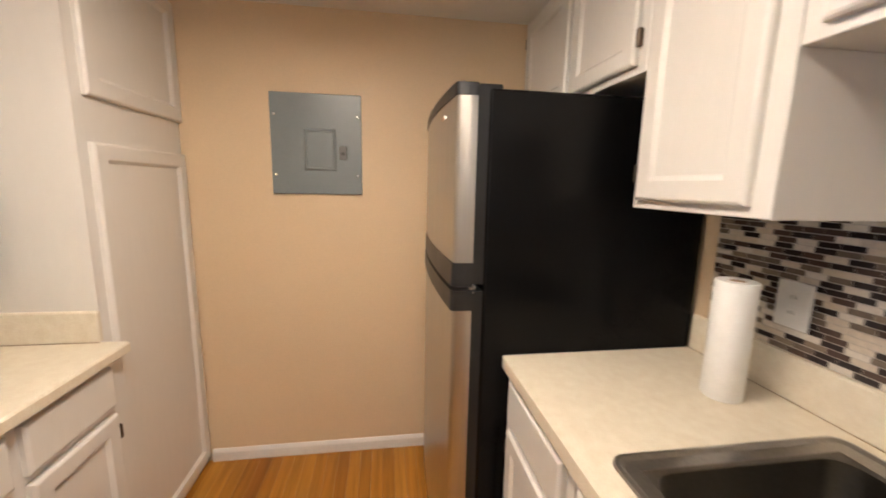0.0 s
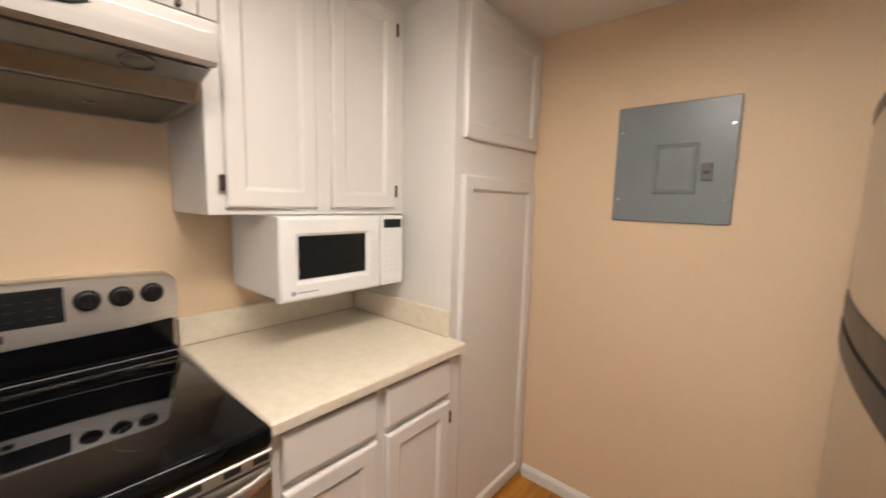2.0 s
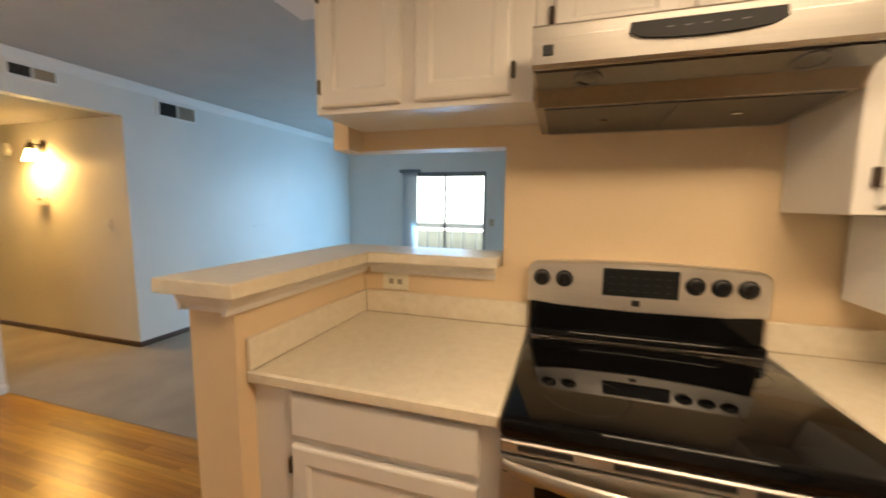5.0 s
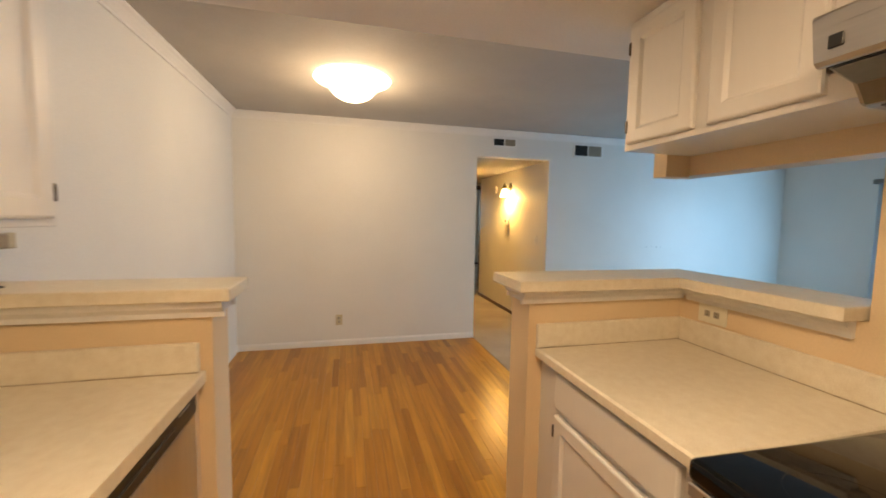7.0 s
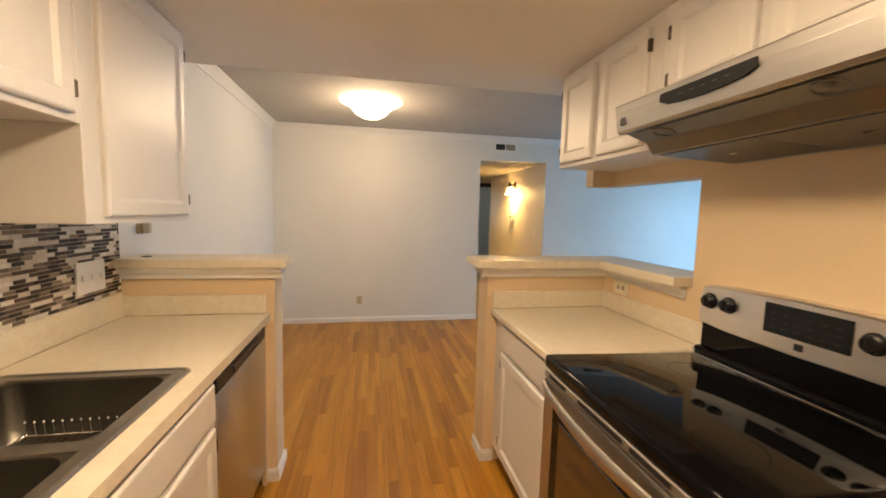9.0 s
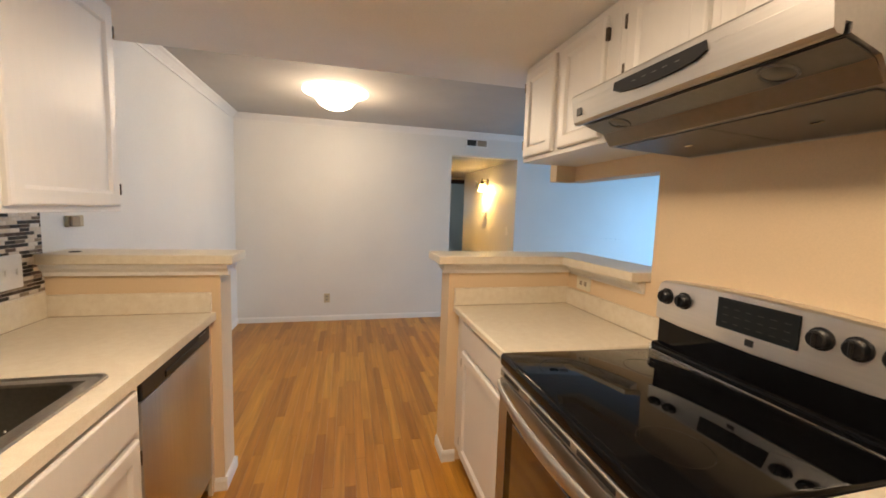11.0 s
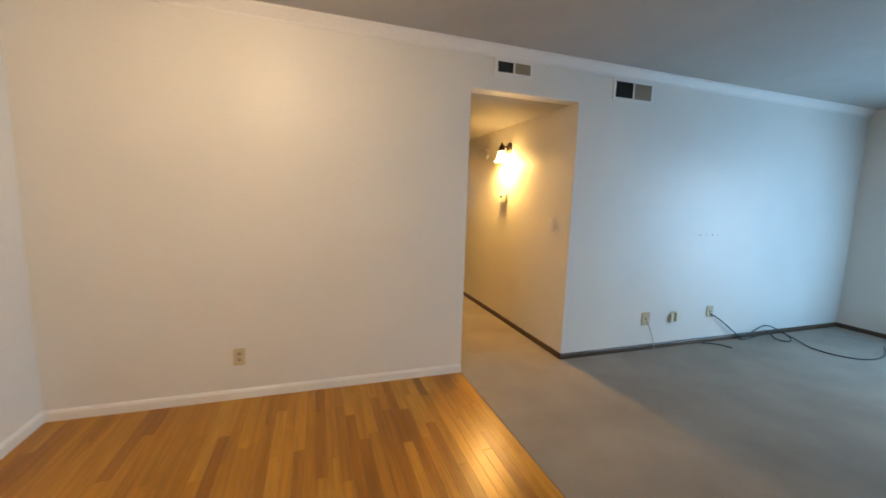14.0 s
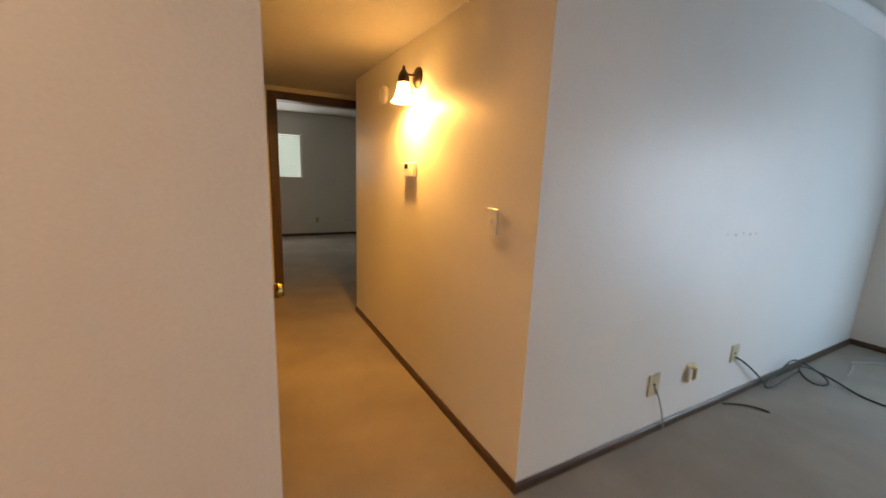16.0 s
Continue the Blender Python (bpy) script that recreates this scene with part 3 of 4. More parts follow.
for x, y, r in ((-0.83, 0.03, 0.105), (-0.83, 0.44, 0.080), (-1.13, 0.03, 0.080), (-1.13, 0.44, 0.105)):
    ring = lathe([(r - 0.002, 0.9081), (r, 0.9081), (r, 0.9083), (r - 0.002, 0.9083), (r - 0.002, 0.9081)], (x, y, 0), 40, caps=False)
    bmesh.ops.transform(ring, matrix=RISE, verts=ring.verts[:])
    part("burner_ring", ring, BURNER, cooktop)
part("vent_trim", boxes(((-0.700, SY0 + 0.002, 0.840), (-0.660, SY1 - 0.002, 0.872)), bevel=0.004), HOODSTEEL, stove, "steel vent trim")
for a, b in ((-0.12, 0.0), (0.08, 0.30), (0.33, 0.47), (0.51, 0.545), (0.57, 0.605)):
    part("vent_slot", box((-0.664, a, 0.851), (-0.6585, b, 0.865)), PLASTICB, stove)
door = part("oven_door", box((-0.700, SY0 + 0.004, 0.245), (-0.660, SY1 - 0.004, 0.836), 0.006, 2), STEEL, stove, "stainless steel oven door", True)
part("window_border", box((-0.662, -0.080, 0.36), (-0.657, 0.548, 0.772), 0.003), GLASSTOP, door, "black glass border")
part("window", box((-0.659, -0.025, 0.41), (-0.6545, 0.492, 0.728), 0.002), OVENGLASS, door, "brown tinted oven window")
t = bmesh.new()
loops = []
for i in range(17):
    s = i / 16
    y = SY0 + 0.012 + s * (SY1 - SY0 - 0.024)
    bow = math.sin(math.pi * s)
    x, z, tall = -0.655 + 0.036 * bow ** 0.6, 0.818 - 0.020 * bow, 0.013 + 0.011 * bow
    loops.append([(x + 0.010 * math.cos(k * math.pi / 6), y, z + tall * math.sin(k * math.pi / 6)) for k in range(12)])
loft(t, loops)
# dark slips on the door stand for the shadow lines under the handle's ends
for y in (SY0 + 0.045, SY1 - 0.045):
    part("handle_shadow", box((-0.662, y - 0.034, 0.795), (-0.6585, y + 0.034, 0.7985)), SLOT, door)
part("handle", t, HOODSTEEL, door, "bowed steel handle", True)
part("drawer", box((-0.700, SY0 + 0.004, 0.060), (-0.664, SY1 - 0.004, 0.236), 0.006), STEEL, stove, "steel storage drawer")
GP = [(-0.165, 1.035), (-0.165, 1.150), (-0.158, 1.172), (-0.140, 1.186), (-0.06, 1.193), (0.08, 1.199), (0.225, 1.201), (0.37, 1.199), (0.51, 1.193), (0.590, 1.186), (0.608, 1.172), (0.615, 1.150), (0.615, 1.035), (0.5, 1.024), (0.225, 1.018), (-0.05, 1.024)]
t = bmesh.new()
loft(t, [[(XL + 0.004, y, z) for y, z in GP], [(-1.330, y, z) for y, z in GP], [(-1.322, 0.225 + (y - 0.225) * 0.985, 1.11 + (z - 1.11) * 0.93) for y, z in GP]])
guard = part("backguard", t, GUARDSTEEL, stove, "stainless steel control panel", True)
part("lower_guard", box((XL + 0.004, -0.150, 0.915), (-1.325, 0.600, 1.045), 0.006), GLASSTOP, stove, "black glass splash panel")
part("ledge", extrude([(XL + 0.055, 0.904), (-1.297, 0.904), (-1.298, 0.925), (-1.301, 0.934), (-1.307, 0.939), (-1.315, 0.941), (-1.324, 0.942), (XL + 0.055, 0.942)], "y", -0.150, 0.604), GLASSTOP, stove, "rounded black ledge behind the cooktop", True)
part("seam_strip", box((-1.3000, -0.148, 0.9070), (-1.2935, 0.602, 0.9120), 0.002), CHROME, stove)
for y in (-0.148, 0.602):
    part("corner_bracket", box((-1.316, y - 0.006, 0.906), (-1.292, y + 0.006, 0.932), 0.003), CHROME, stove)
part("display", box((-1.323, 0.100, 1.078), (-1.317, 0.345, 1.178), 0.010, 3), LCD, guard, "dark touch display")
for r in range(3):
    for c in range(6):
        part("key_print", box((-1.3174, 0.121 + c * 0.037, 1.098 + r * 0.024), (-1.3166, 0.139 + c * 0.037, 1.1000 + r * 0.024)), FAINT, guard)
for y in (-0.113, -0.033, 0.393, 0.470, 0.546):
    k = part("knob", lathe([(0.031, 0.0), (0.031, 0.004), (0.025, 0.006), (0.023, 0.024), (0.019, 0.028), (0.0, 0.028)], (-1.322, y, 1.130), 24, "x"), KNOB, guard, "black knob", True)
    part("knob_grip", box((-1.296, y - 0.005, 1.110), (-1.288, y + 0.005, 1.150), 0.003), KNOB, k)
part("badge", box((-1.323, 0.199, 1.044), (-1.318, 0.226, 1.066), 0.002), PLASTICB, guard, "small dark badge")

# microwave under the cabinet
micro = thing("microwave", (-1.17, 1.05, 1.107), "white microwave oven hung under the wall cabinet", "microwave")
MY0, MY1, MZ0, MZ1 = 0.800, 1.316, 1.107, 1.381
part("case", box((XL + 0.02, MY0 + 0.006, MZ0 + 0.004), (-1.018, MY1 - 0.006, MZ1), 0.006, 2), PLASTICW, micro)
mdoor = part("door", panel(facing("L", -1.018, MY0, MY0 + 0.398, MZ0), 0.398, MZ1 - MZ0 - 0.002, 0.034, 0.052, 0.009), PLASTICW, micro)
part("window", box((-0.995, MY0 + 0.066, MZ0 + 0.068), (-0.9915, MY0 + 0.332, MZ0 + 0.214), 0.001), LCD, mdoor, "dark door window")
part("badge", box((-0.9845, MY0 + 0.036, MZ0 + 0.020), (-0.9832, MY0 + 0.050, MZ0 + 0.034)), LETTER, mdoor)
part("badge_bar", box((-0.9845, MY0 + 0.056, MZ0 + 0.025), (-0.9832, MY0 + 0.13, MZ0 + 0.029)), LETTER, mdoor)
mp_ = part("control_panel", box((-1.018, MY0 + 0.401, MZ0), (-0.984, MY1, MZ1 - 0.002), 0.007, 2), PLASTICW, micro)
part("clock", box((-0.986, MY0 + 0.413, MZ1 - 0.048), (-0.9825, MY1 - 0.014, MZ1 - 0.014)), LCD, mp_, "dark clock display")
for r in range(6):
    for c in range(3):
        part("key_print", box((-0.9845, MY0 + 0.420 + c * 0.027, MZ0 + 0.055 + r * 0.020), (-0.9835, MY0 + 0.432 + c * 0.027, MZ0 + 0.0568 + r * 0.020)), KEYPRINT, mp_)
part("open_button", box((-0.987, MY0 + 0.422, MZ0 + 0.014), (-0.981, MY1 - 0.022, MZ0 + 0.040), 0.003), PLASTICW, mp_)

# ---- kitchen, sink side ----
sinkx0, sinkx1, sinky0, sinky1 = 0.562, 1.105, -0.202, 0.664
def cut_slab(xs, ys, z0, z1):
    """A slab with a hole in its middle field, its outer upper edges eased."""
    bm = bmesh.new()
    grid = {(i, j, k): bm.verts.new((xs[i], ys[j], (z0, z1)[k])) for i in range(4) for j in range(4) for k in range(2)}
    for i in range(3):
        for j in range(3):
            if (i, j) != (1, 1):
                for k in range(2):
                    bm.faces.new([grid[i, j, k], grid[i + 1, j, k], grid[i + 1, j + 1, k], grid[i, j + 1, k]])
    for lo, hi in ((0, 3), (1, 2)):
        ring = [(i, lo) for i in range(lo, hi)] + [(hi, j) for j in range(lo, hi)] + [(i, hi) for i in range(hi, lo, -1)] + [(lo, j) for j in range(hi, lo, -1)]
        for p, q in zip(ring, ring[1:] + ring[:1]):
            bm.faces.new([grid[(*p, 0)], grid[(*q, 0)], grid[(*q, 1)], grid[(*p, 1)]])
    rim = [e for e in bm.edges if all(abs(v.co.x - xs[0]) < 1e-6 for v in e.verts) and all(v.co.z > z1 - 1e-6 for v in e.verts)]
    bmesh.ops.bevel(bm, geom=rim, offset=0.006, segments=2, affect="EDGES", profile=0.5)
    return bm


sink_top = worktop("worktop", [], [((XR - 0.022, HW1 + 0.022, CTR), (XR - 0.002, 1.130, 1.030)), ((0.512, HW1 + 0.001, CTR), (XR - 0.002, HW1 + 0.021, 1.012))], (0.83, 0.1, 0.877), "cream laminate worktop around the sink")
part("slab", cut_slab((0.497, sinkx0 + 0.012, sinkx1 - 0.012, XR - 0.001), (HW1 + 0.001, sinky0 + 0.012, sinky1 - 0.012, 1.130), 0.877, CTR), LAMINATE, sink_top)


def rrect(x0, x1, y0, y1, r, z, n=6):
    pts = []
    for cx, cy, a in ((x1 - r, y1 - r, 0), (x0 + r, y1 - r, 90), (x0 + r, y0 + r, 180), (x1 - r, y0 + r, 270)):
        for i in range(n + 1):
            t = radians(a + 90 * i / n)
            pts.append((cx + r * math.cos(t), cy + r * math.sin(t), z))
    return pts


sink = thing("sink", (0.83, 0.245, 0.74), "stainless steel double bowl sink set in the worktop", "sink")
mid0, mid1 = 0.205, 0.245
bowls = ((sinkx0 + 0.045, sinkx1 - 0.055, sinky0 + 0.045, mid0), (sinkx0 + 0.045, sinkx1 - 0.055, mid1, sinky1 - 0.045))
t = bmesh.new()
loft(t, [rrect(sinkx0, sinkx1, sinky0, sinky1, 0.035, CTR + 0.0005), rrect(sinkx0 + 0.003, sinkx1 - 0.003, sinky0 + 0.003, sinky1 - 0.003, 0.034, CTR + 0.006), rrect(sinkx0 + 0.010, sinkx1 - 0.010, sinky0 + 0.010, sinky1 - 0.010, 0.03, CTR + 0.007), rrect(sinkx0 + 0.018, sinkx1 - 0.018, sinky0 + 0.018, sinky1 - 0.018, 0.025, CTR + 0.002)], False, False)
part("rim", t, SINKSTEEL, sink, smooth=True)
zr = CTR + 0.002
t = boxes(((sinkx0 + 0.016, sinky0 + 0.016, zr - 0.002), (sinkx0 + 0.045, sinky1 - 0.016, zr)), ((sinkx1 - 0.055, sinky0 + 0.016, zr - 0.002), (sinkx1 - 0.016, sinky1 - 0.016, zr)), ((sinkx0 + 0.045, sinky0 + 0.016, zr - 0.002), (sinkx1 - 0.055, sinky0 + 0.045, zr)), ((sinkx0 + 0.045, sinky1 - 0.045, zr - 0.002), (sinkx1 - 0.055, sinky1 - 0.016, zr)), ((sinkx0 + 0.045, mid0, zr - 0.002), (sinkx1 - 0.055, mid1, zr)))
part("deck", t, SINKSTEEL, sink)
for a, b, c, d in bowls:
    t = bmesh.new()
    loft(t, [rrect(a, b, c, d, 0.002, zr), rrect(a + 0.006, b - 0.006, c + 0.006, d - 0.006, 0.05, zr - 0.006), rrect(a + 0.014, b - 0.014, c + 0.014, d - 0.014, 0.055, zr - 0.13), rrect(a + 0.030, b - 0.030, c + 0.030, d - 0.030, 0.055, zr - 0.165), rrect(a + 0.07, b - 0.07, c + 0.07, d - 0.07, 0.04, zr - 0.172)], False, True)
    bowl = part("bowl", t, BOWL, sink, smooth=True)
    part("drain", lathe([(0.045, -0.170 + zr), (0.043, -0.1665 + zr), (0.030, -0.169 + zr), (0.0, -0.171 + zr)], ((a + b) / 2, (c + d) / 2, 0), 24), CHROME, bowl, "round drain strainer", True)

# wire rack lying in the larger bowl
rack = thing("sink_rack", (0.79, -0.02, 0.752), "chrome wire rack lying in the sink bowl, prong glints added as white tips", "rack")
rx0, rx1, ry0, ry1, rz = 0.665, 0.965, -0.085, 0.035, 0.781


def rod(a, b, r=0.002, n=6):
    a, b = Vector(a), Vector(b)
    q = (b - a).to_track_quat("Z", "Y")
    bm = bmesh.new()
    loft(bm, [[p + q @ Vector((r * math.cos(2 * math.pi * i / n), r * math.sin(2 * math.pi * i / n), 0)) for i in range(n)] for p in (a, b)])
    return bm


for a, b in (((rx0, ry0, rz), (rx1, ry0, rz)), ((rx1, ry0, rz), (rx1, ry1, rz)), ((rx1, ry1, rz), (rx0, ry1, rz)), ((rx0, ry1, rz), (rx0, ry0, rz))):
    part("edge_wire", rod(a, b, 0.003), CHROME, rack)
for i in range(13):
    x = rx0 + (i + 0.5) * (rx1 - rx0) / 13
    p = part("prong", rod((x, ry0, rz), (x + 0.004, ry0, rz + 0.040), 0.0022), CHROME, rack)
    # small white bead paints the glint at the prong's end
    part("glint_tip", lathe([(0.0, 0.0), (0.0026, 0.002), (0.0028, 0.006), (0.0, 0.0085)], (x + 0.004, ry0, rz + 0.036), 8), PLASTICW, p, "white tip added as the wire's glint", True)
    part("wire", rod((x, ry0, rz), (x, ry1, rz), 0.0015), BRONZE, rack)
for x, y in ((rx0, ry0), (rx1, ry0), (rx0, ry1), (rx1, ry1)):
    part("foot", rod((x, y, rz), (x, y, 0.7455), 0.004), CHROME, rack)

RF, RB = 0.520, XR - 0.001
base_unit("base_cabinet", "R", RF, RB, 0.690, 1.118, "white base cabinet with one drawer beside the refrigerator", [(0.725, 1.075)], [(0.725, 1.075)], ["b"])
c = thing("sink_cabinet", (0.84, 0.22, 0), "white sink base cabinet with two doors", "cabinet", "base cabinets")
part("body", boxes(((RF, -0.233, 0.10), (RF + 0.02, 0.688, 0.876)), ((RF + 0.02, -0.233, 0.10), (RB, -0.215, 0.876)), ((RF + 0.02, 0.670, 0.10), (RB, 0.688, 0.876)), ((RF + 0.02, -0.215, 0.10), (RB, 0.670, 0.118)), ((RF + 0.07, -0.231, 0.0), (RB, 0.686, 0.10))), CAB, c)
front("false_front", "R", c, RF, -0.20, 0.655, 0.728, 0.858, border=0)
front("door", "R", c, RF, -0.20, 0.215, 0.125, 0.703, border=0.05, hinges="a")
front("door", "R", c, RF, 0.245, 0.655, 0.125, 0.703, border=0.05, hinges="b")

dish = thing("dishwasher", (0.84, -0.56, 0), "stainless steel dishwasher with a black control strip", "dishwasher")
DY0, DY1 = -0.862, -0.240
part("tub", boxes(((0.560, DY0, 0.10), (RB, DY1, 0.868)), ((0.60, DY0 + 0.01, 0.0), (RB, DY1 - 0.01, 0.10))), BLACK, dish)
part("door", box((0.515, DY0 + 0.002, 0.115), (0.558, DY1 - 0.002, 0.795), 0.006, 2), STEELV, dish, "brushed steel door", True)
strip = part("control_strip", box((0.512, DY0 + 0.002, 0.799), (0.558, DY1 - 0.002, 0.868), 0.006, 2), PLASTICB, dish, "black control strip")
part("grip", box((0.507, DY0 + 0.16, 0.812), (0.514, DY1 - 0.16, 0.836), 0.003), PLASTICB, strip)
part("button_row", box((0.510, DY0 + 0.06, 0.848), (0.5125, DY0 + 0.14, 0.853)), LETTER, strip)
solid("filler_panel", box((RF, HW1 + 0.001, 0.0), (RF + 0.02, DY0 - 0.001, 0.876), 0.002), TAN, "narrow tan filler beside the dishwasher", "filler", "structure")

# refrigerator
fridge = thing("refrigerator", (0.77, 1.505, 0), "black refrigerator with curved stainless doors, freezer on top", "refrigerator")
FY0, FY1 = 1.136, 1.893
part("case", box((0.430, FY0, 0.03), (1.150, FY1, 1.704), 0.008, 2), BLACK, fridge, "black textured case")
part("plinth", box((0.470, FY0 + 0.01, 0.0), (1.10, FY1 - 0.01, 0.032)), PLASTICB, fridge)


def door_profile(grow=0.0):
    p = []
    for i in range(41):
        s = 0.5 - 0.5 * math.cos(math.pi * i / 40)
        y = FY0 + 0.002 - grow + s * (FY1 - FY0 - 0.004 + 2 * grow)
        edge = min(s, 1 - s)
        x = 0.320 + 0.017 * (2 * s - 1) ** 2 + 0.010 * max(0, 1 - edge / 0.016) ** 2 - grow
        p.append((x, y))
    return p + [(0.395, FY1 - 0.002 + grow), (0.395, FY0 + 0.002 - grow)]


fz = part("freezer_door", extrude(door_profile(), "z", 1.208, 1.682), STEELV, fridge, "curved stainless freezer door", True)
part("top_cap", extrude(door_profile(0.003), "z", 1.682, 1.716), PLASTICB, fz, "dark grey top cap", True)
part("bottom_trim", extrude(door_profile(0.004), "z", 1.135, 1.208), PLASTICB, fz, "black grip trim", True)
part("badge", box((0.318, 1.26, 1.634), (0.334, 1.31, 1.646), 0.002), CHROME, fz)
for z0, z1 in ((1.140, 1.710), (0.066, 1.118)):
    part("dark_gap_strip", box((0.394, FY0 + 0.012, z0), (0.431, FY1 - 0.012, z1)), PLASTICB, fridge, "black door gasket")
fd = part("fridge_door", extrude(door_profile(), "z", 0.060, 1.062), STEELV, fridge, "curved stainless door", True)
part("top_trim", extrude(door_profile(0.006), "z", 1.062, 1.124), PLASTICB, fd, "black grip trim", True)
part("hinge_cover", box((0.40, FY0 + 0.018, 1.703), (0.47, FY0 + 0.06, 1.719), 0.004), PLASTICB, fridge)
part("middle_hinge", box((0.384, FY0 + 0.002, 1.124), (0.408, FY0 + 0.03, 1.1355), 0.002), CHROME, fridge)
for z in (1.118, 1.139):
    part("hinge_bolt", lathe([(0.0, -0.0035), (0.003, -0.003), (0.004, 0.0), (0.004, 0.012)], (0.398, FY0 + 0.003, z), 10, "y"), CHROME, fridge)

UR = 0.824
upper_unit("wall_cabinet", "R", UR, RB, 0.640, 1.036, 1.384, "white wall cabinet with one door beside the refrigerator", [(0.682, 1.010)], ["b"])
upper_unit("wall_cabinet", "R", UR, RB, -0.163, 0.638, 1.676, "short white wall cabinet with two doors over the sink", [(-0.125, 0.225), (0.255, 0.600)], ["a", "b"])
upper_unit("wall_cabinet", "R", UR, RB, -0.822, -0.165, 1.384, "tall white wall cabinet with one door at the half wall", [(-0.786, -0.240)], ["a"])
upper_unit("wall_cabinet", "R", UR, RB, 1.038, YE - 0.002, 1.745, "white wall cabinet with two doors above the refrigerator", [(1.075, 1.450), (1.490, 1.930)], ["a", "b"])

# paper towel
roll = thing("paper_towel_roll", (0.994, 0.846, CTR), "white paper towel roll standing on the worktop", "paper towel")
part("paper", lathe([(0.020, 0.0), (0.045, 0.0), (0.047, 0.003), (0.0465, 0.14), (0.047, 0.300), (0.045, 0.303), (0.020, 0.303), (0.020, 0.05)], (0.994, 0.846, CTR), 40), PAPER, roll, smooth=True)
part("core", lathe([(0.0195, 0.0), (0.0195, 0.302), (0.0178, 0.302), (0.0178, 0.04)], (0.994, 0.846, CTR), 24), mat("cardboard", (0.36, 0.25, 0.15), 0.85), roll, "cardboard core", True)


# ---- fittings on walls ----
def outlet(side, at, y, z, label, w=0.07, h=0.115, material=None, kind="duplex", flat=False):
    """A plate on a wall: at is the wall's plane, y the place along it."""
    material = material or PLATE
    if flat:
        w, h = h, w
    m = facing(side, at, y - w / 2, y + w / 2, z - h / 2)
    base = m @ Vector((w / 2, h / 2, 0))
    o = thing("light_switch" if kind == "switch" else "wall_outlet", base, label, "switch" if kind == "switch" else "outlet")

    def slab(u0, u1, v0, v1, d0, d1):
        bm = box((u0, v0, d0), (u1, v1, d1), 0.0015)
        bmesh.ops.transform(bm, matrix=m, verts=bm.verts[:])
        return bm

    part("plate", slab(0, w, 0, h, 0.0005, 0.011 if kind == "switch" else 0.0075), material, o)
    if kind == "duplex":
        for s in (-1, 1):
            cu, cv = (w / 2 + s * 0.02, h / 2) if flat else (w / 2, h / 2 + s * 0.02)
            f = part("socket", slab(cu - 0.013, cu + 0.013, cv - 0.013, cv + 0.013, 0.005, 0.0082), material if material is PLATEW else SOCKET, o)
            for d in (-0.005, 0.005):
                du, dv = (0, d) if flat else (d, 0)
                eu, ev = (0.005, 0.0012) if flat else (0.0012, 0.005)
                part("slot", slab(cu + du - eu, cu + du + eu, cv + dv - ev, cv + dv + ev, 0.0075, 0.0085), SLOT, f)
    elif kind == "switch":
        n = max(1, round(w / 0.06))
        for i in range(n):
            cu = w * (i + 0.5) / n
            part("toggle", slab(cu - 0.006, cu + 0.006, h / 2 - 0.012, h / 2 + 0.012, 0.009, 0.019), material, o)
    elif kind == "jack":
        part("jack", slab(w / 2 - 0.008, w / 2 + 0.008, h / 2 - 0.008, h / 2 + 0.008, 0.005, 0.009), SLOT, o)
    return o


outlet("L", XL, -0.746, 1.057, "ivory duplex outlet laid flat above the worktop", 0.075, 0.122, IVORY, flat=True)
outlet("R", XR - 0.007, 0.835, 1.155, "white duplex outlet on mosaic tiles", 0.085, 0.118, PLATEW, "duplex")
outlet("R", XR - 0.007, -0.690, 1.140, "white double switch plate on mosaic tiles", 0.165, 0.132, PLATEW, "switch")
outlet("N", YD, 0.133, 0.290, "ivory duplex outlet on the dining room wall")
outlet("R", XR, -2.305, 0.310, "ivory duplex outlet on the dining room wall", 0.08, 0.12)
jb = thing("phone_jack_box", (XR, -1.105, 1.325), "small beige and brown telephone jack box", "jack box")
part("base", box((XR - 0.018, -1.160, 1.298), (XR - 0.0005, -1.050, 1.352), 0.003), PLATE, jb)
part("cover", box((XR - 0.032, -1.112, 1.301), (XR - 0.018, -1.052, 1.349), 0.004), mat("brown_plastic", (0.36, 0.27, 0.18), 0.4), jb, "brown cover")
outlet("R", XR, -2.115, 0.835, "white blank plate on the dining room wall", material=PLATEW, kind="blank")
gm = thing("cable_grommet", (1.07, -0.95, 1.194), "small dark cable hole ring on the bar top", "grommet")
part("ring", lathe([(0.022, 0.0003), (0.022, 0.003), (0.014, 0.003), (0.014, 0.0006)], (1.07, -0.95, 1.194), 20), SLOT, gm)
outlet("N", YD, -3.275, 0.305, "ivory outlet plate with a grey wire", 0.09, 0.125, kind="jack")
outlet("N", YD, -4.095, 0.325, "ivory cable plate with a black cable", 0.085, 0.115, kind="jack")
outlet("L", HX, -4.150, 1.165, "ivory light switch on the hall wall", kind="switch", material=PLATEW)
outlet("N", -11.1, -2.88, 0.33, "ivory duplex outlet on the bedroom wall")
outlet("L", LW, -1.20, 1.10, "ivory switch beside the sliding door", kind="switch")
pj = thing("phone_jack_box", (-3.60, YD, 0.30), "open ivory telephone jack box with a loose cover", "jack box")
part("backplate", box((-3.655, YD + 0.0005, 0.245), (-3.575, YD + 0.008, 0.355), 0.003), PLATE, pj)
part("block", box((-3.635, YD + 0.008, 0.262), (-3.600, YD + 0.030, 0.340), 0.004), BRASS, pj, "tan terminal block")
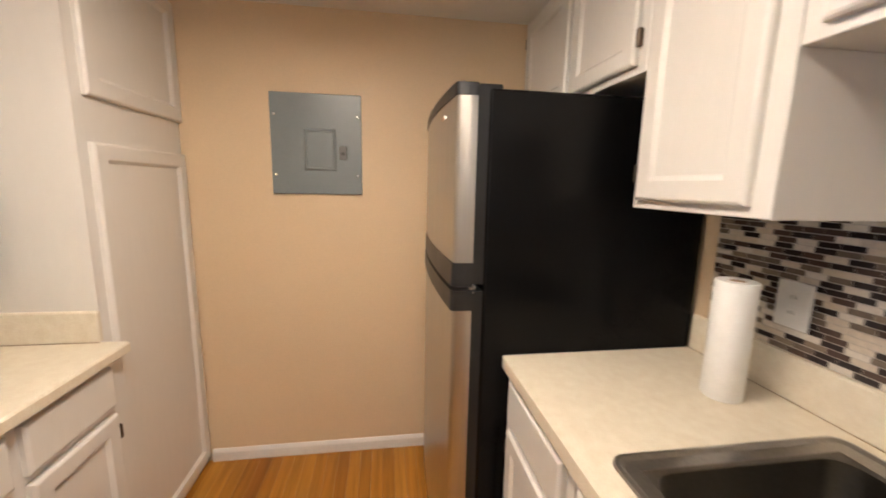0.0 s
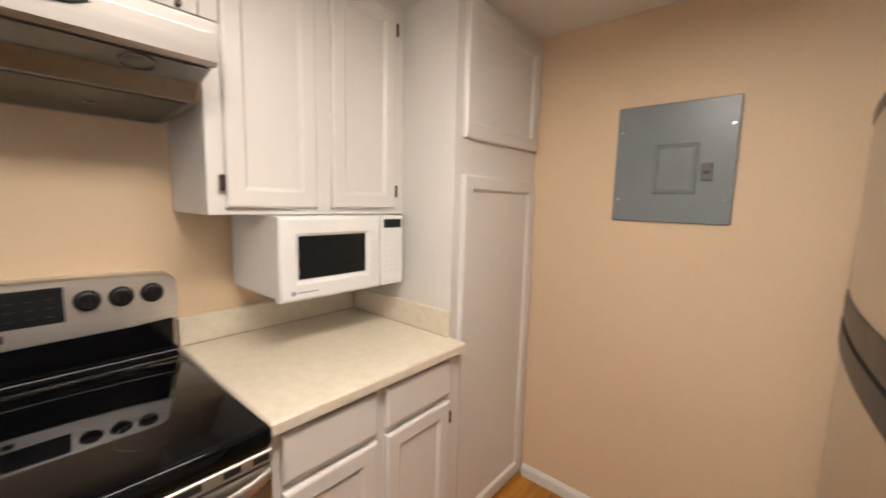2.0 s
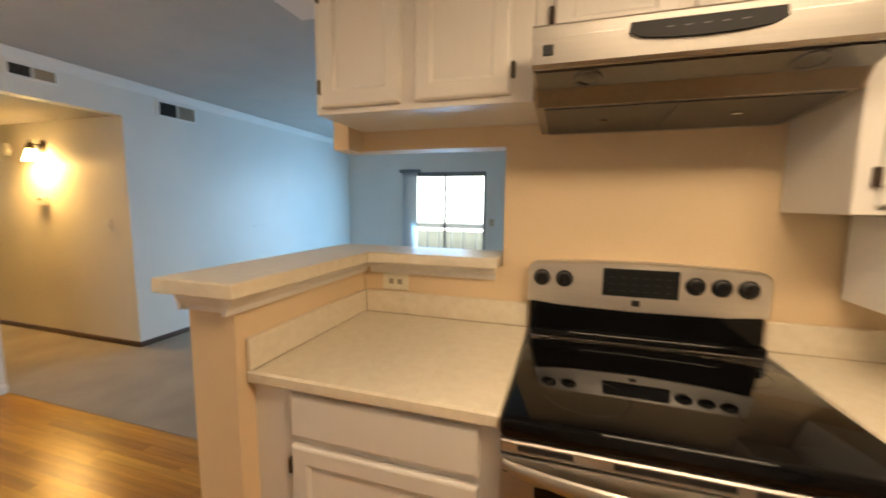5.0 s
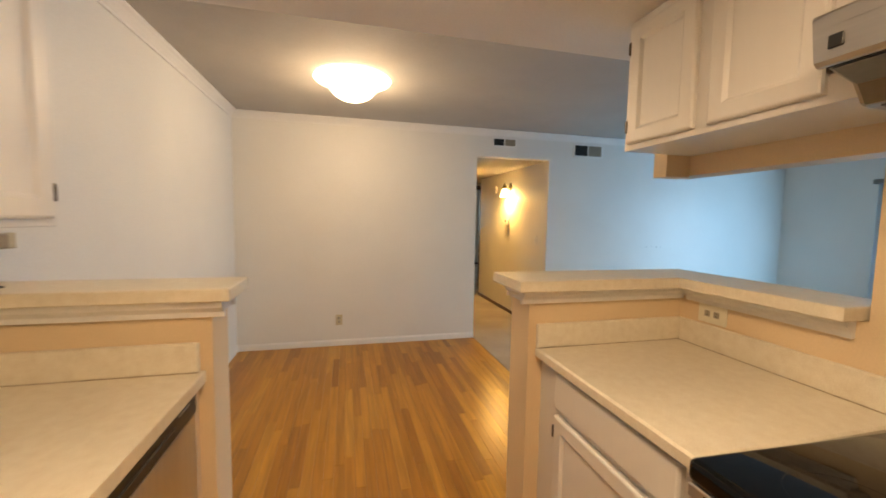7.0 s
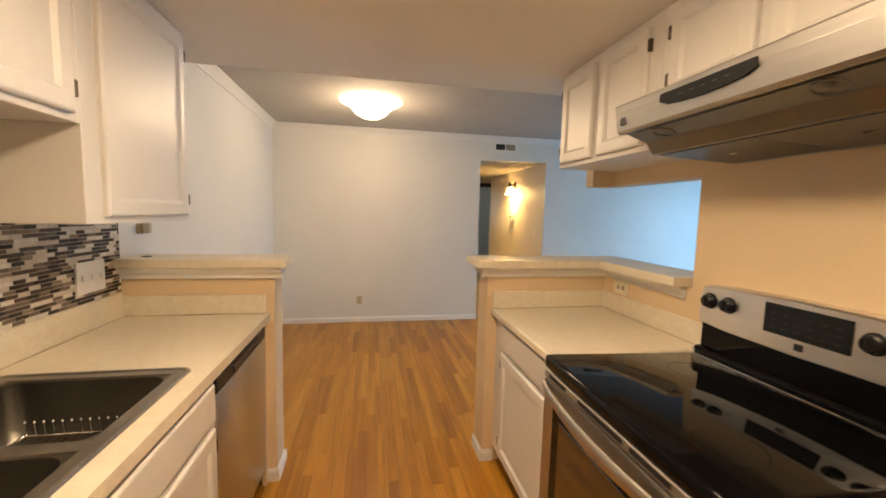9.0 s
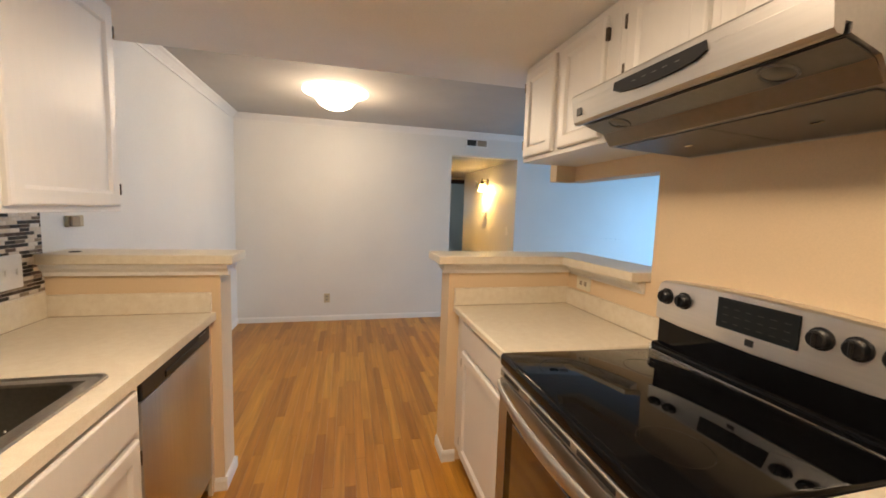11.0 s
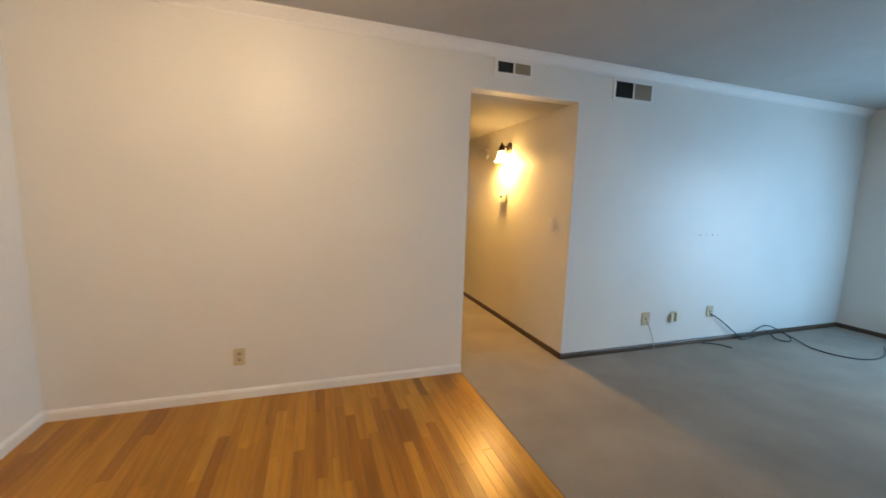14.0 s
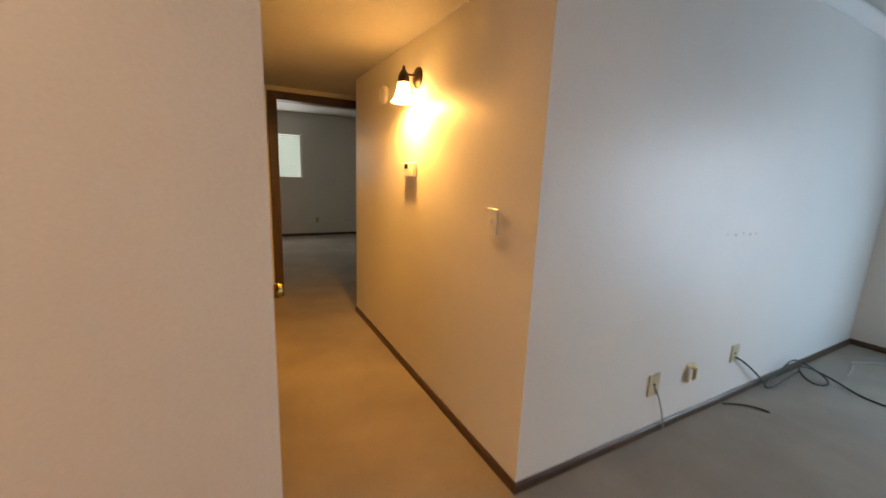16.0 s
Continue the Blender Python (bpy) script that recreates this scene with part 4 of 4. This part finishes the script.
part("cover", box((-3.600, YD + 0.008, 0.250), (-3.572, YD + 0.026, 0.335), 0.004), PLATEW, pj, "white cover hanging open")

# breaker panel
pn = thing("breaker_panel", (-0.178, YE, 1.378), "grey steel electrical breaker panel set in the wall", "breaker panel")
part("cover", box((-0.384, YE - 0.012, 1.378), (0.028, YE - 0.0005, 1.838), 0.004, 2), GREY, pn)
pd = part("door", panel(facing("S", YE - 0.012, -0.237, -0.089, 1.489), 0.148, 0.192, 0.007, 0.012, 0.003), GREY, pn)
part("latch", box((-0.076, YE - 0.020, 1.541), (-0.041, YE - 0.011, 1.604), 0.002), mat("latch_grey", (0.13, 0.125, 0.12), 0.4, 0.5), pn, "grey latch plate")
part("latch_slot", box((-0.067, YE - 0.0215, 1.563), (-0.050, YE - 0.0195, 1.576)), SLOT, pn)
for x, z in ((-0.364, 1.74), (0.008, 1.74), (-0.364, 1.468), (0.008, 1.468)):
    part("screw", lathe([(0.005, -0.0145), (0.006, -0.0135), (0.006, -0.0115)], (x, YE, z), 12, "y"), CHROME, pn)

# slats of one half carry the louvres' shade in their dark colour
DARKSLAT = mat("shaded_vent_slat", (0.06, 0.055, 0.05), 0.6)
TANSLAT = mat("vent_slat", (0.33, 0.29, 0.23), 0.5)


# supply vents
def vent(x0, x1, z0, z1, label):
    v = thing("wall_vent", ((x0 + x1) / 2, YD, (z0 + z1) / 2), label, "vent", "wall vents")
    f, y = 0.022, YD
    part("frame", boxes(((x0, y + 0.0005, z0), (x1, y + 0.010, z0 + f)), ((x0, y + 0.0005, z1 - f), (x1, y + 0.010, z1)), ((x0, y + 0.0005, z0 + f), (x0 + f, y + 0.010, z1 - f)), ((x1 - f, y + 0.0005, z0 + f), (x1, y + 0.010, z1 - f)), (((x0 + x1) / 2 - 0.006, y + 0.0005, z0 + f), ((x0 + x1) / 2 + 0.006, y + 0.010, z1 - f))), TRIM, v)
    part("backing", box((x0 + f, y + 0.0004, z0 + f), (x1 - f, y + 0.0015, z1 - f)), SLOT, v)
    n = 14
    for i in range(n):
        x = x0 + f + (i + 0.5) * (x1 - x0 - 2 * f) / n
        tilt = 0.011 if i < n // 2 else -0.003
        t = bmesh.new()
        loft(t, [[(x - 0.0008 + tilt, y + 0.002, z), (x + 0.0008 + tilt, y + 0.002, z), (x + 0.0008 - tilt, y + 0.009, z), (x - 0.0008 - tilt, y + 0.009, z)] for z in (z0 + f, z1 - f)])
        part("slat", t, TANSLAT if i < n // 2 else DARKSLAT, v)
    return v


vent(-1.925, -1.610, 2.275, 2.395, "white steel wall vent above the hall opening")
vent(-3.105, -2.685, 2.215, 2.385, "white steel wall vent above the living room wall")


# lamps
def dome(name, x, y, zc, label, r=0.175):
    d = thing(name, (x, y, zc), label, "ceiling light")
    part("base_ring", lathe([(r * 0.80, -0.001), (r * 0.83, -0.006), (r * 0.80, -0.014), (r * 0.4, -0.016)], (x, y, zc), 40), TRIM, d, smooth=True)
    part("glass_dome", lathe([(r * 1.30, -0.010), (r * 1.42, -0.014), (r * 1.40, -0.020), (r * 1.15, -0.034), (r * 0.96, -0.054), (r * 0.86, -0.086), (r * 0.70, -0.126), (r * 0.42, -0.156), (0.0, -0.167)], (x, y, zc), 48), DOME, d, "glowing white ribbed glass dome", True).visible_shadow = False
    return d


dome("ceiling_light", 0.0, -2.61, DC, "lit frosted glass dome ceiling light in the dining room", 0.20)
# unseen fixture added around the kitchen light; its form is assumed
fl = thing("assumed_ceiling_fixture", (-0.08, 0.54, KC), "assumed, unseen flush white ceiling fixture with a long lit diffuser in the kitchen", "ceiling light")
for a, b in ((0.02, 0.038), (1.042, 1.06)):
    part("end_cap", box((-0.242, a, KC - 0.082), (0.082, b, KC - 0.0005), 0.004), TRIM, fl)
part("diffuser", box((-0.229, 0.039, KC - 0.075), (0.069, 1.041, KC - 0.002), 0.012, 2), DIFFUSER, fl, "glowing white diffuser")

sc = thing("wall_sconce", (HX, -5.0, 1.86), "lit wall sconce with bronze arm and glass bell shade", "wall lamp")
part("backplate", lathe([(0.062, 0.0005), (0.060, 0.010), (0.045, 0.020), (0.015, 0.026)], (HX, -5.0, 1.925), 28, "x"), BRONZE, sc, smooth=True)
part("arm", rod((HX + 0.02, -5.0, 1.935), (HX + 0.095, -5.0, 1.935), 0.007, 10), BRONZE, sc)
part("socket_cap", lathe([(0.034, 1.885), (0.034, 1.915), (0.022, 1.945), (0.010, 1.960), (0.008, 1.975), (0.0, 1.985)], (HX + 0.095, -5.0, 0), 24), BRONZE, sc, smooth=True)
part("bell_shade", lathe([(0.030, 1.890), (0.034, 1.870), (0.042, 1.835), (0.055, 1.800), (0.072, 1.775), (0.070, 1.775), (0.052, 1.802), (0.039, 1.837), (0.030, 1.872)], (HX + 0.095, -5.0, 0), 32), SHADE, sc, "glowing glass bell shade", True)
th = thing("thermostat", (HX, -5.06, 1.34), "small white wall thermostat below the sconce", "thermostat")
part("case", box((HX + 0.0005, -5.135, 1.342), (HX + 0.030, -4.985, 1.432), 0.008, 2), PLASTICW, th)
part("display", box((HX + 0.0295, -5.115, 1.392), (HX + 0.0315, -5.065, 1.420)), LCD, th)
ch = thing("door_chime", (HX, -5.57, 1.86), "round white chime on the hall wall", "chime")
part("case", lathe([(0.062, 0.0005), (0.062, 0.022), (0.052, 0.034), (0.0, 0.036)], (HX, -5.57, 1.915), 28, "x"), PLASTICW, ch, smooth=True)

# hall doors
hd = tagged(thing("door_1", (HY, -4.58, 0), "closed brown wooden hall door with a brass knob", "door"), kind="structure")
part("casing", boxes(((HY - 0.010, -4.165, 0), (HY + 0.012, -4.105, 2.10)), ((HY - 0.010, -5.055, 0), (HY + 0.012, -4.995, 2.10)), ((HY - 0.010, -4.995, 2.035), (HY + 0.012, -4.165, 2.10)), bevel=0.003), BROWN, hd)
leaf = part("leaf", box((HY + 0.012, -4.993, 0.01), (HY + 0.05, -4.167, 2.034), 0.003), BROWN, hd)
part("knob", lathe([(0.030, 0.0), (0.030, -0.006), (0.012, -0.010), (0.011, -0.035), (0.026, -0.045), (0.030, -0.060), (0.024, -0.074), (0.0, -0.078)][::-1], (HY + 0.012, -4.30, 0.90), 24, "x"), BRASS, leaf, "polished brass knob", True)
bd = tagged(thing("doorway_1", (-2.18, -7.1, 0), "brown wooden bedroom door casing, doorway open", "door frame"), kind="structure")
part("casing", boxes(((-1.780, -7.222, 0), (-1.695, -7.082, 2.11)), ((-2.72, -7.222, 0), (-2.645, -7.082, 2.11)), ((-2.645, -7.222, 2.03), (-1.780, -7.082, 2.11)), bevel=0.003), BROWN, bd)

# bedroom window
bw = tagged(thing("window_1", (-2.06, -11.1, 1.17), "bedroom window with white blinds lowered", "window"), kind="structure")
part("window_frame", boxes(((-2.63, -11.2, 1.17), (-2.59, -11.14, 2.06)), ((-1.59, -11.2, 1.17), (-1.55, -11.14, 2.06)), ((-2.59, -11.2, 1.17), (-1.59, -11.14, 1.21)), ((-2.59, -11.2, 2.02), (-1.59, -11.14, 2.06))), TRIM, bw)
part("pane", box((-2.59, -11.175, 1.21), (-1.59, -11.17, 2.02)), PANE, bw).visible_shadow = False
BLIND = translucent("blind_slat", (0.74, 0.80, 0.82))
for i in range(20):
    part("slat", box((-2.585, -11.135, 1.215 + i * 0.040), (-1.595, -11.130, 1.249 + i * 0.040)), BLIND, bw)
part("head_rail", box((-2.635, -11.128, 2.02), (-1.545, -11.095, 2.065), 0.004), TRIM, bw)

# sliding door of the living room
sd = tagged(thing("window_2", (LW, -2.02, 0), "sliding glass balcony door with a dark metal frame", "sliding door"), kind="structure")
part("window_frame", boxes(((LW - 0.11, -2.80, 0), (LW - 0.01, -2.755, 1.94)), ((LW - 0.11, -1.335, 0), (LW - 0.01, -1.31, 1.94)), ((LW - 0.11, -2.755, 1.905), (LW - 0.01, -1.335, 1.94)), ((LW - 0.11, -2.755, 0), (LW - 0.01, -1.335, 0.03)), bevel=0.004), DARKMETAL, sd)
for y0, y1, x in ((-2.755, -2.02, LW - 0.045), (-2.045, -1.335, LW - 0.085)):
    s = part("sash", boxes(((x - 0.015, y0, 0.03), (x + 0.015, y0 + 0.028, 1.905)), ((x - 0.015, y1 - 0.028, 0.03), (x + 0.015, y1, 1.905)), ((x - 0.015, y0 + 0.028, 0.03), (x + 0.015, y1 - 0.028, 0.10)), ((x - 0.015, y0 + 0.028, 1.87), (x + 0.015, y1 - 0.028, 1.905)), bevel=0.003), DARKMETAL, sd)
    part("pane", box((x - 0.003, y0 + 0.028, 0.10), (x + 0.003, y1 - 0.028, 1.87)), PANE, s).visible_shadow = False
part("handle", box((LW - 0.028, -2.045, 0.95), (LW - 0.005, -2.020, 1.15), 0.004), DARKMETAL, sd)
vb = thing("vertical_blinds", (LW + 0.05, -2.65, 0.03), "pale vertical blinds drawn open beside the sliding door", "blinds")
part("head_rail", box((LW + 0.0005, -2.83, 1.930), (LW + 0.085, -2.46, 1.985), 0.004), mat("blind_rail", (0.16, 0.17, 0.18), 0.5), vb)
for i in range(11):
    y = -2.775 + i * 0.025
    t = bmesh.new()
    loft(t, [[(LW + 0.006, y, z), (LW + 0.045, y + 0.010, z), (LW + 0.084, y + 0.004, z), (LW + 0.084, y + 0.006, z), (LW + 0.045, y + 0.012, z), (LW + 0.006, y + 0.002, z)] for z in (0.03, 1.931)])
    part("vane", t, FABRIC, vb)

# outside
solid("balcony_floor", box((LW - 1.9, -4.2, -0.2), (LW - 0.12, 0.6, -0.03)), CONCRETE, "concrete balcony floor", "balcony", "structure")
rail = thing("balcony_railing", (LW - 1.8, -2.0, -0.03), "painted balcony railing with slender posts", "railing")
RAILM = mat("rail_paint", (0.62, 0.70, 0.74), 0.5)
part("top_rail", box((LW - 1.84, -4.2, 0.87), (LW - 1.76, 0.6, 0.975), 0.006), RAILM, rail)
part("bottom_rail", box((LW - 1.82, -4.2, 0.06), (LW - 1.78, 0.6, 0.10), 0.004), RAILM, rail)
for i in range(17):
    y = -4.1 + i * 0.28
    part("baluster", box((LW - 1.81, y - 0.012, -0.03), (LW - 1.79, y + 0.012, 0.875)), RAILM, rail)
solid("ground", box((-400, -400, -3.2), (400, 400, -3.0)), mat("far_ground", (0.25, 0.27, 0.22), 0.9, var=0.2, scale=0.1, fine=2), "ground far below the balcony", "ground", "structure")
# both backdrops glow by themselves in place of the daylit outdoors
solid("backdrop", box((-60.2, -60, -3.0), (-60, 60, 30)), BACKDROP, "glowing sheet standing in for the daylight beyond the balcony", "backdrop", "structure")
solid("backdrop_rear", box((-40, -71.2, -3.0), (40, -71, 30)), mat("glowing_rear_backdrop", (0.45, 0.72, 0.80), 0.9, var=0.1, scale=0.6, fine=3, bump=0, emit=4.0), "glowing sheet standing in for the daylight beyond the bedroom window", "backdrop", "structure")

wm = tagged(thing("wall_marks", (-3.88, YD, 1.09), "small scuffed screw marks on the white wall", "marks"), kind="structure")
for i, (dx, w) in enumerate(((-0.13, 0.020), (-0.05, 0.014), (0.03, 0.018), (0.12, 0.010), (-0.20, 0.012))):
    part("mark", lathe([(w / 2, 0.0003), (w / 2.2, 0.0012)], (-3.88 + dx, YD, 1.092 + 0.008 * (i % 2)), 9, "y"), SCUFF, wm)

# ---- cables on the carpet ----
zc_ = 0.012
smooth_curve("cable", [(-4.10, YD + 0.010, 0.30), (-4.17, YD + 0.03, 0.27), (-4.40, YD + 0.05, 0.11), (-4.52, YD + 0.03, 0.03), (-4.66, YD + 0.05, 0.06), (-4.86, YD + 0.04, 0.15), (-5.02, YD + 0.05, 0.10), (-5.10, YD + 0.16, 0.03), (-4.98, YD + 0.26, 0.012), (-4.82, YD + 0.18, 0.02), (-4.88, YD + 0.06, 0.10), (-5.05, YD + 0.10, 0.07), (-5.06, YD + 0.30, zc_), (-4.95, YD + 0.42, zc_), (-5.0, YD + 0.68, zc_), (-5.25, YD + 0.80, zc_), (-5.52, YD + 0.72, 0.02), (-5.60, YD + 0.66, 0.06)], 0.006, CABLE, "black coaxial cable coiled on the carpet", "cable")
smooth_curve("cable", [(-3.28, YD + 0.010, 0.29), (-3.31, YD + 0.02, 0.24), (-3.37, YD + 0.022, 0.12), (-3.39, YD + 0.025, 0.012)], 0.004, CABLEG, "thin grey telephone wire down the wall", "cable")
smooth_curve("cable", [(-4.0, YD + 0.03, zc_), (-4.12, YD + 0.10, zc_ + 0.01), (-4.15, YD + 0.17, zc_ + 0.006), (-4.17, YD + 0.21, zc_)], 0.006, CABLE, "short black cable end on the carpet", "cable")
smooth_curve("cable", [(-4.60, YD + 0.02, 0.03), (-4.45, YD + 0.05, 0.02), (-4.50, YD + 0.10, 0.012), (-4.75, YD + 0.08, 0.05), (-4.92, YD + 0.08, 0.05)], 0.006, CABLE, "loop of black cable along the baseboard", "cable")
smooth_curve("cable", [(-5.30, YD + 0.24, zc_), (-5.55, YD + 0.22, zc_), (-5.62, YD + 0.14, zc_), (-5.70, YD + 0.20, zc_), (-5.95, YD + 0.30, zc_), (-6.05, YD + 0.60, zc_), (-6.10, YD + 0.80, 0.05)], 0.006, CABLEG, "grey cable along the window wall", "cable")

# ---- pieces: oak strips and mosaic tiles ----
rng = random.Random(7)
W = 0.0575


def plank(x0, x1, y0, y1):
    g = 0.0003
    bm = bmesh.new()
    e = 0.0006
    loft(bm, [[(x0 + g, y0 + g, -0.0115), (x1 - g, y0 + g, -0.0115), (x1 - g, y1 - g, -0.0115), (x0 + g, y1 - g, -0.0115)], [(x0 + g, y0 + g, -e), (x1 - g, y0 + g, -e), (x1 - g, y1 - g, -e), (x0 + g, y1 - g, -e)], [(x0 + g + e, y0 + g + e, 0), (x1 - g - e, y0 + g + e, 0), (x1 - g - e, y1 - g - e, 0), (x0 + g + e, y1 - g - e, 0)]])
    part("plank", bm, OAK, floor)


x = HY
while x < XR - 0.005:
    x1 = min(x + W, XR)
    top = YE if -0.86 < x < 0.62 else -0.93
    y = YD
    first = True
    while y < top - 0.01:
        ln = rng.uniform(0.2, 0.9) if first else rng.uniform(0.45, 1.35)
        first = False
        y1 = top if top - (y + ln) < 0.2 else y + ln
        plank(x, x1, y, y1)
        y = y1
    x = x1

solid("mosaic_backing", box((XR - 0.0066, HW1 + 0.006, 1.031), (XR - 0.0003, 1.085, 1.384)), GROUT, "pale grout bed of the mosaic backsplash", "backsplash", "structure")
backing = bpy.data.objects["mosaic_backing"]
rest = bmesh.new()
TW, TH, G = 0.0485, 0.0153, 0.0019
tile_mesh = {}
row = 0
z = 1.032
while z + TH < 1.3845:
    y = HW1 + 0.006
    shift = (row * 0.5 + rng.choice((0.0, 0.0, 0.2, -0.2))) % 1.0
    first = True
    while y < 1.084:
        w = TW * (shift if first and shift > 0.15 else 1.0) if first else TW
        first = False
        w = min(w, 1.085 - y)
        if w > 0.006:
            a, b = (XR - 0.0080, y + G / 2, z + G / 2), (XR - 0.0040, y + w - G / 2, z + TH - G / 2)
            if y < -0.52 or y > 0.79:
                key = round(w, 3)
                if key not in tile_mesh:
                    bm = bmesh.new()
                    e = 0.0008
                    l, h = w - G, TH - G
                    loft(bm, [[(0.004, 0, 0), (0.004, l, 0), (0.004, l, h), (0.004, 0, h)], [(e, 0, 0), (e, l, 0), (e, l, h), (e, 0, h)], [(0, e, e), (0, l - e, e), (0, l - e, h - e), (0, e, h - e)]])
                    tile_mesh[key] = finish("tile", bm, TILE)
                ob = new("tile", tile_mesh[key])
                ob.parent = backing
                ob.location = a
            else:
                add_box(rest, a, b)
        y += w
    z += TH
    row += 1
tagged(part("tiles_rest", rest, TILE_I, backing, "brown, grey and cream mosaic tiles"), kind="stuff")
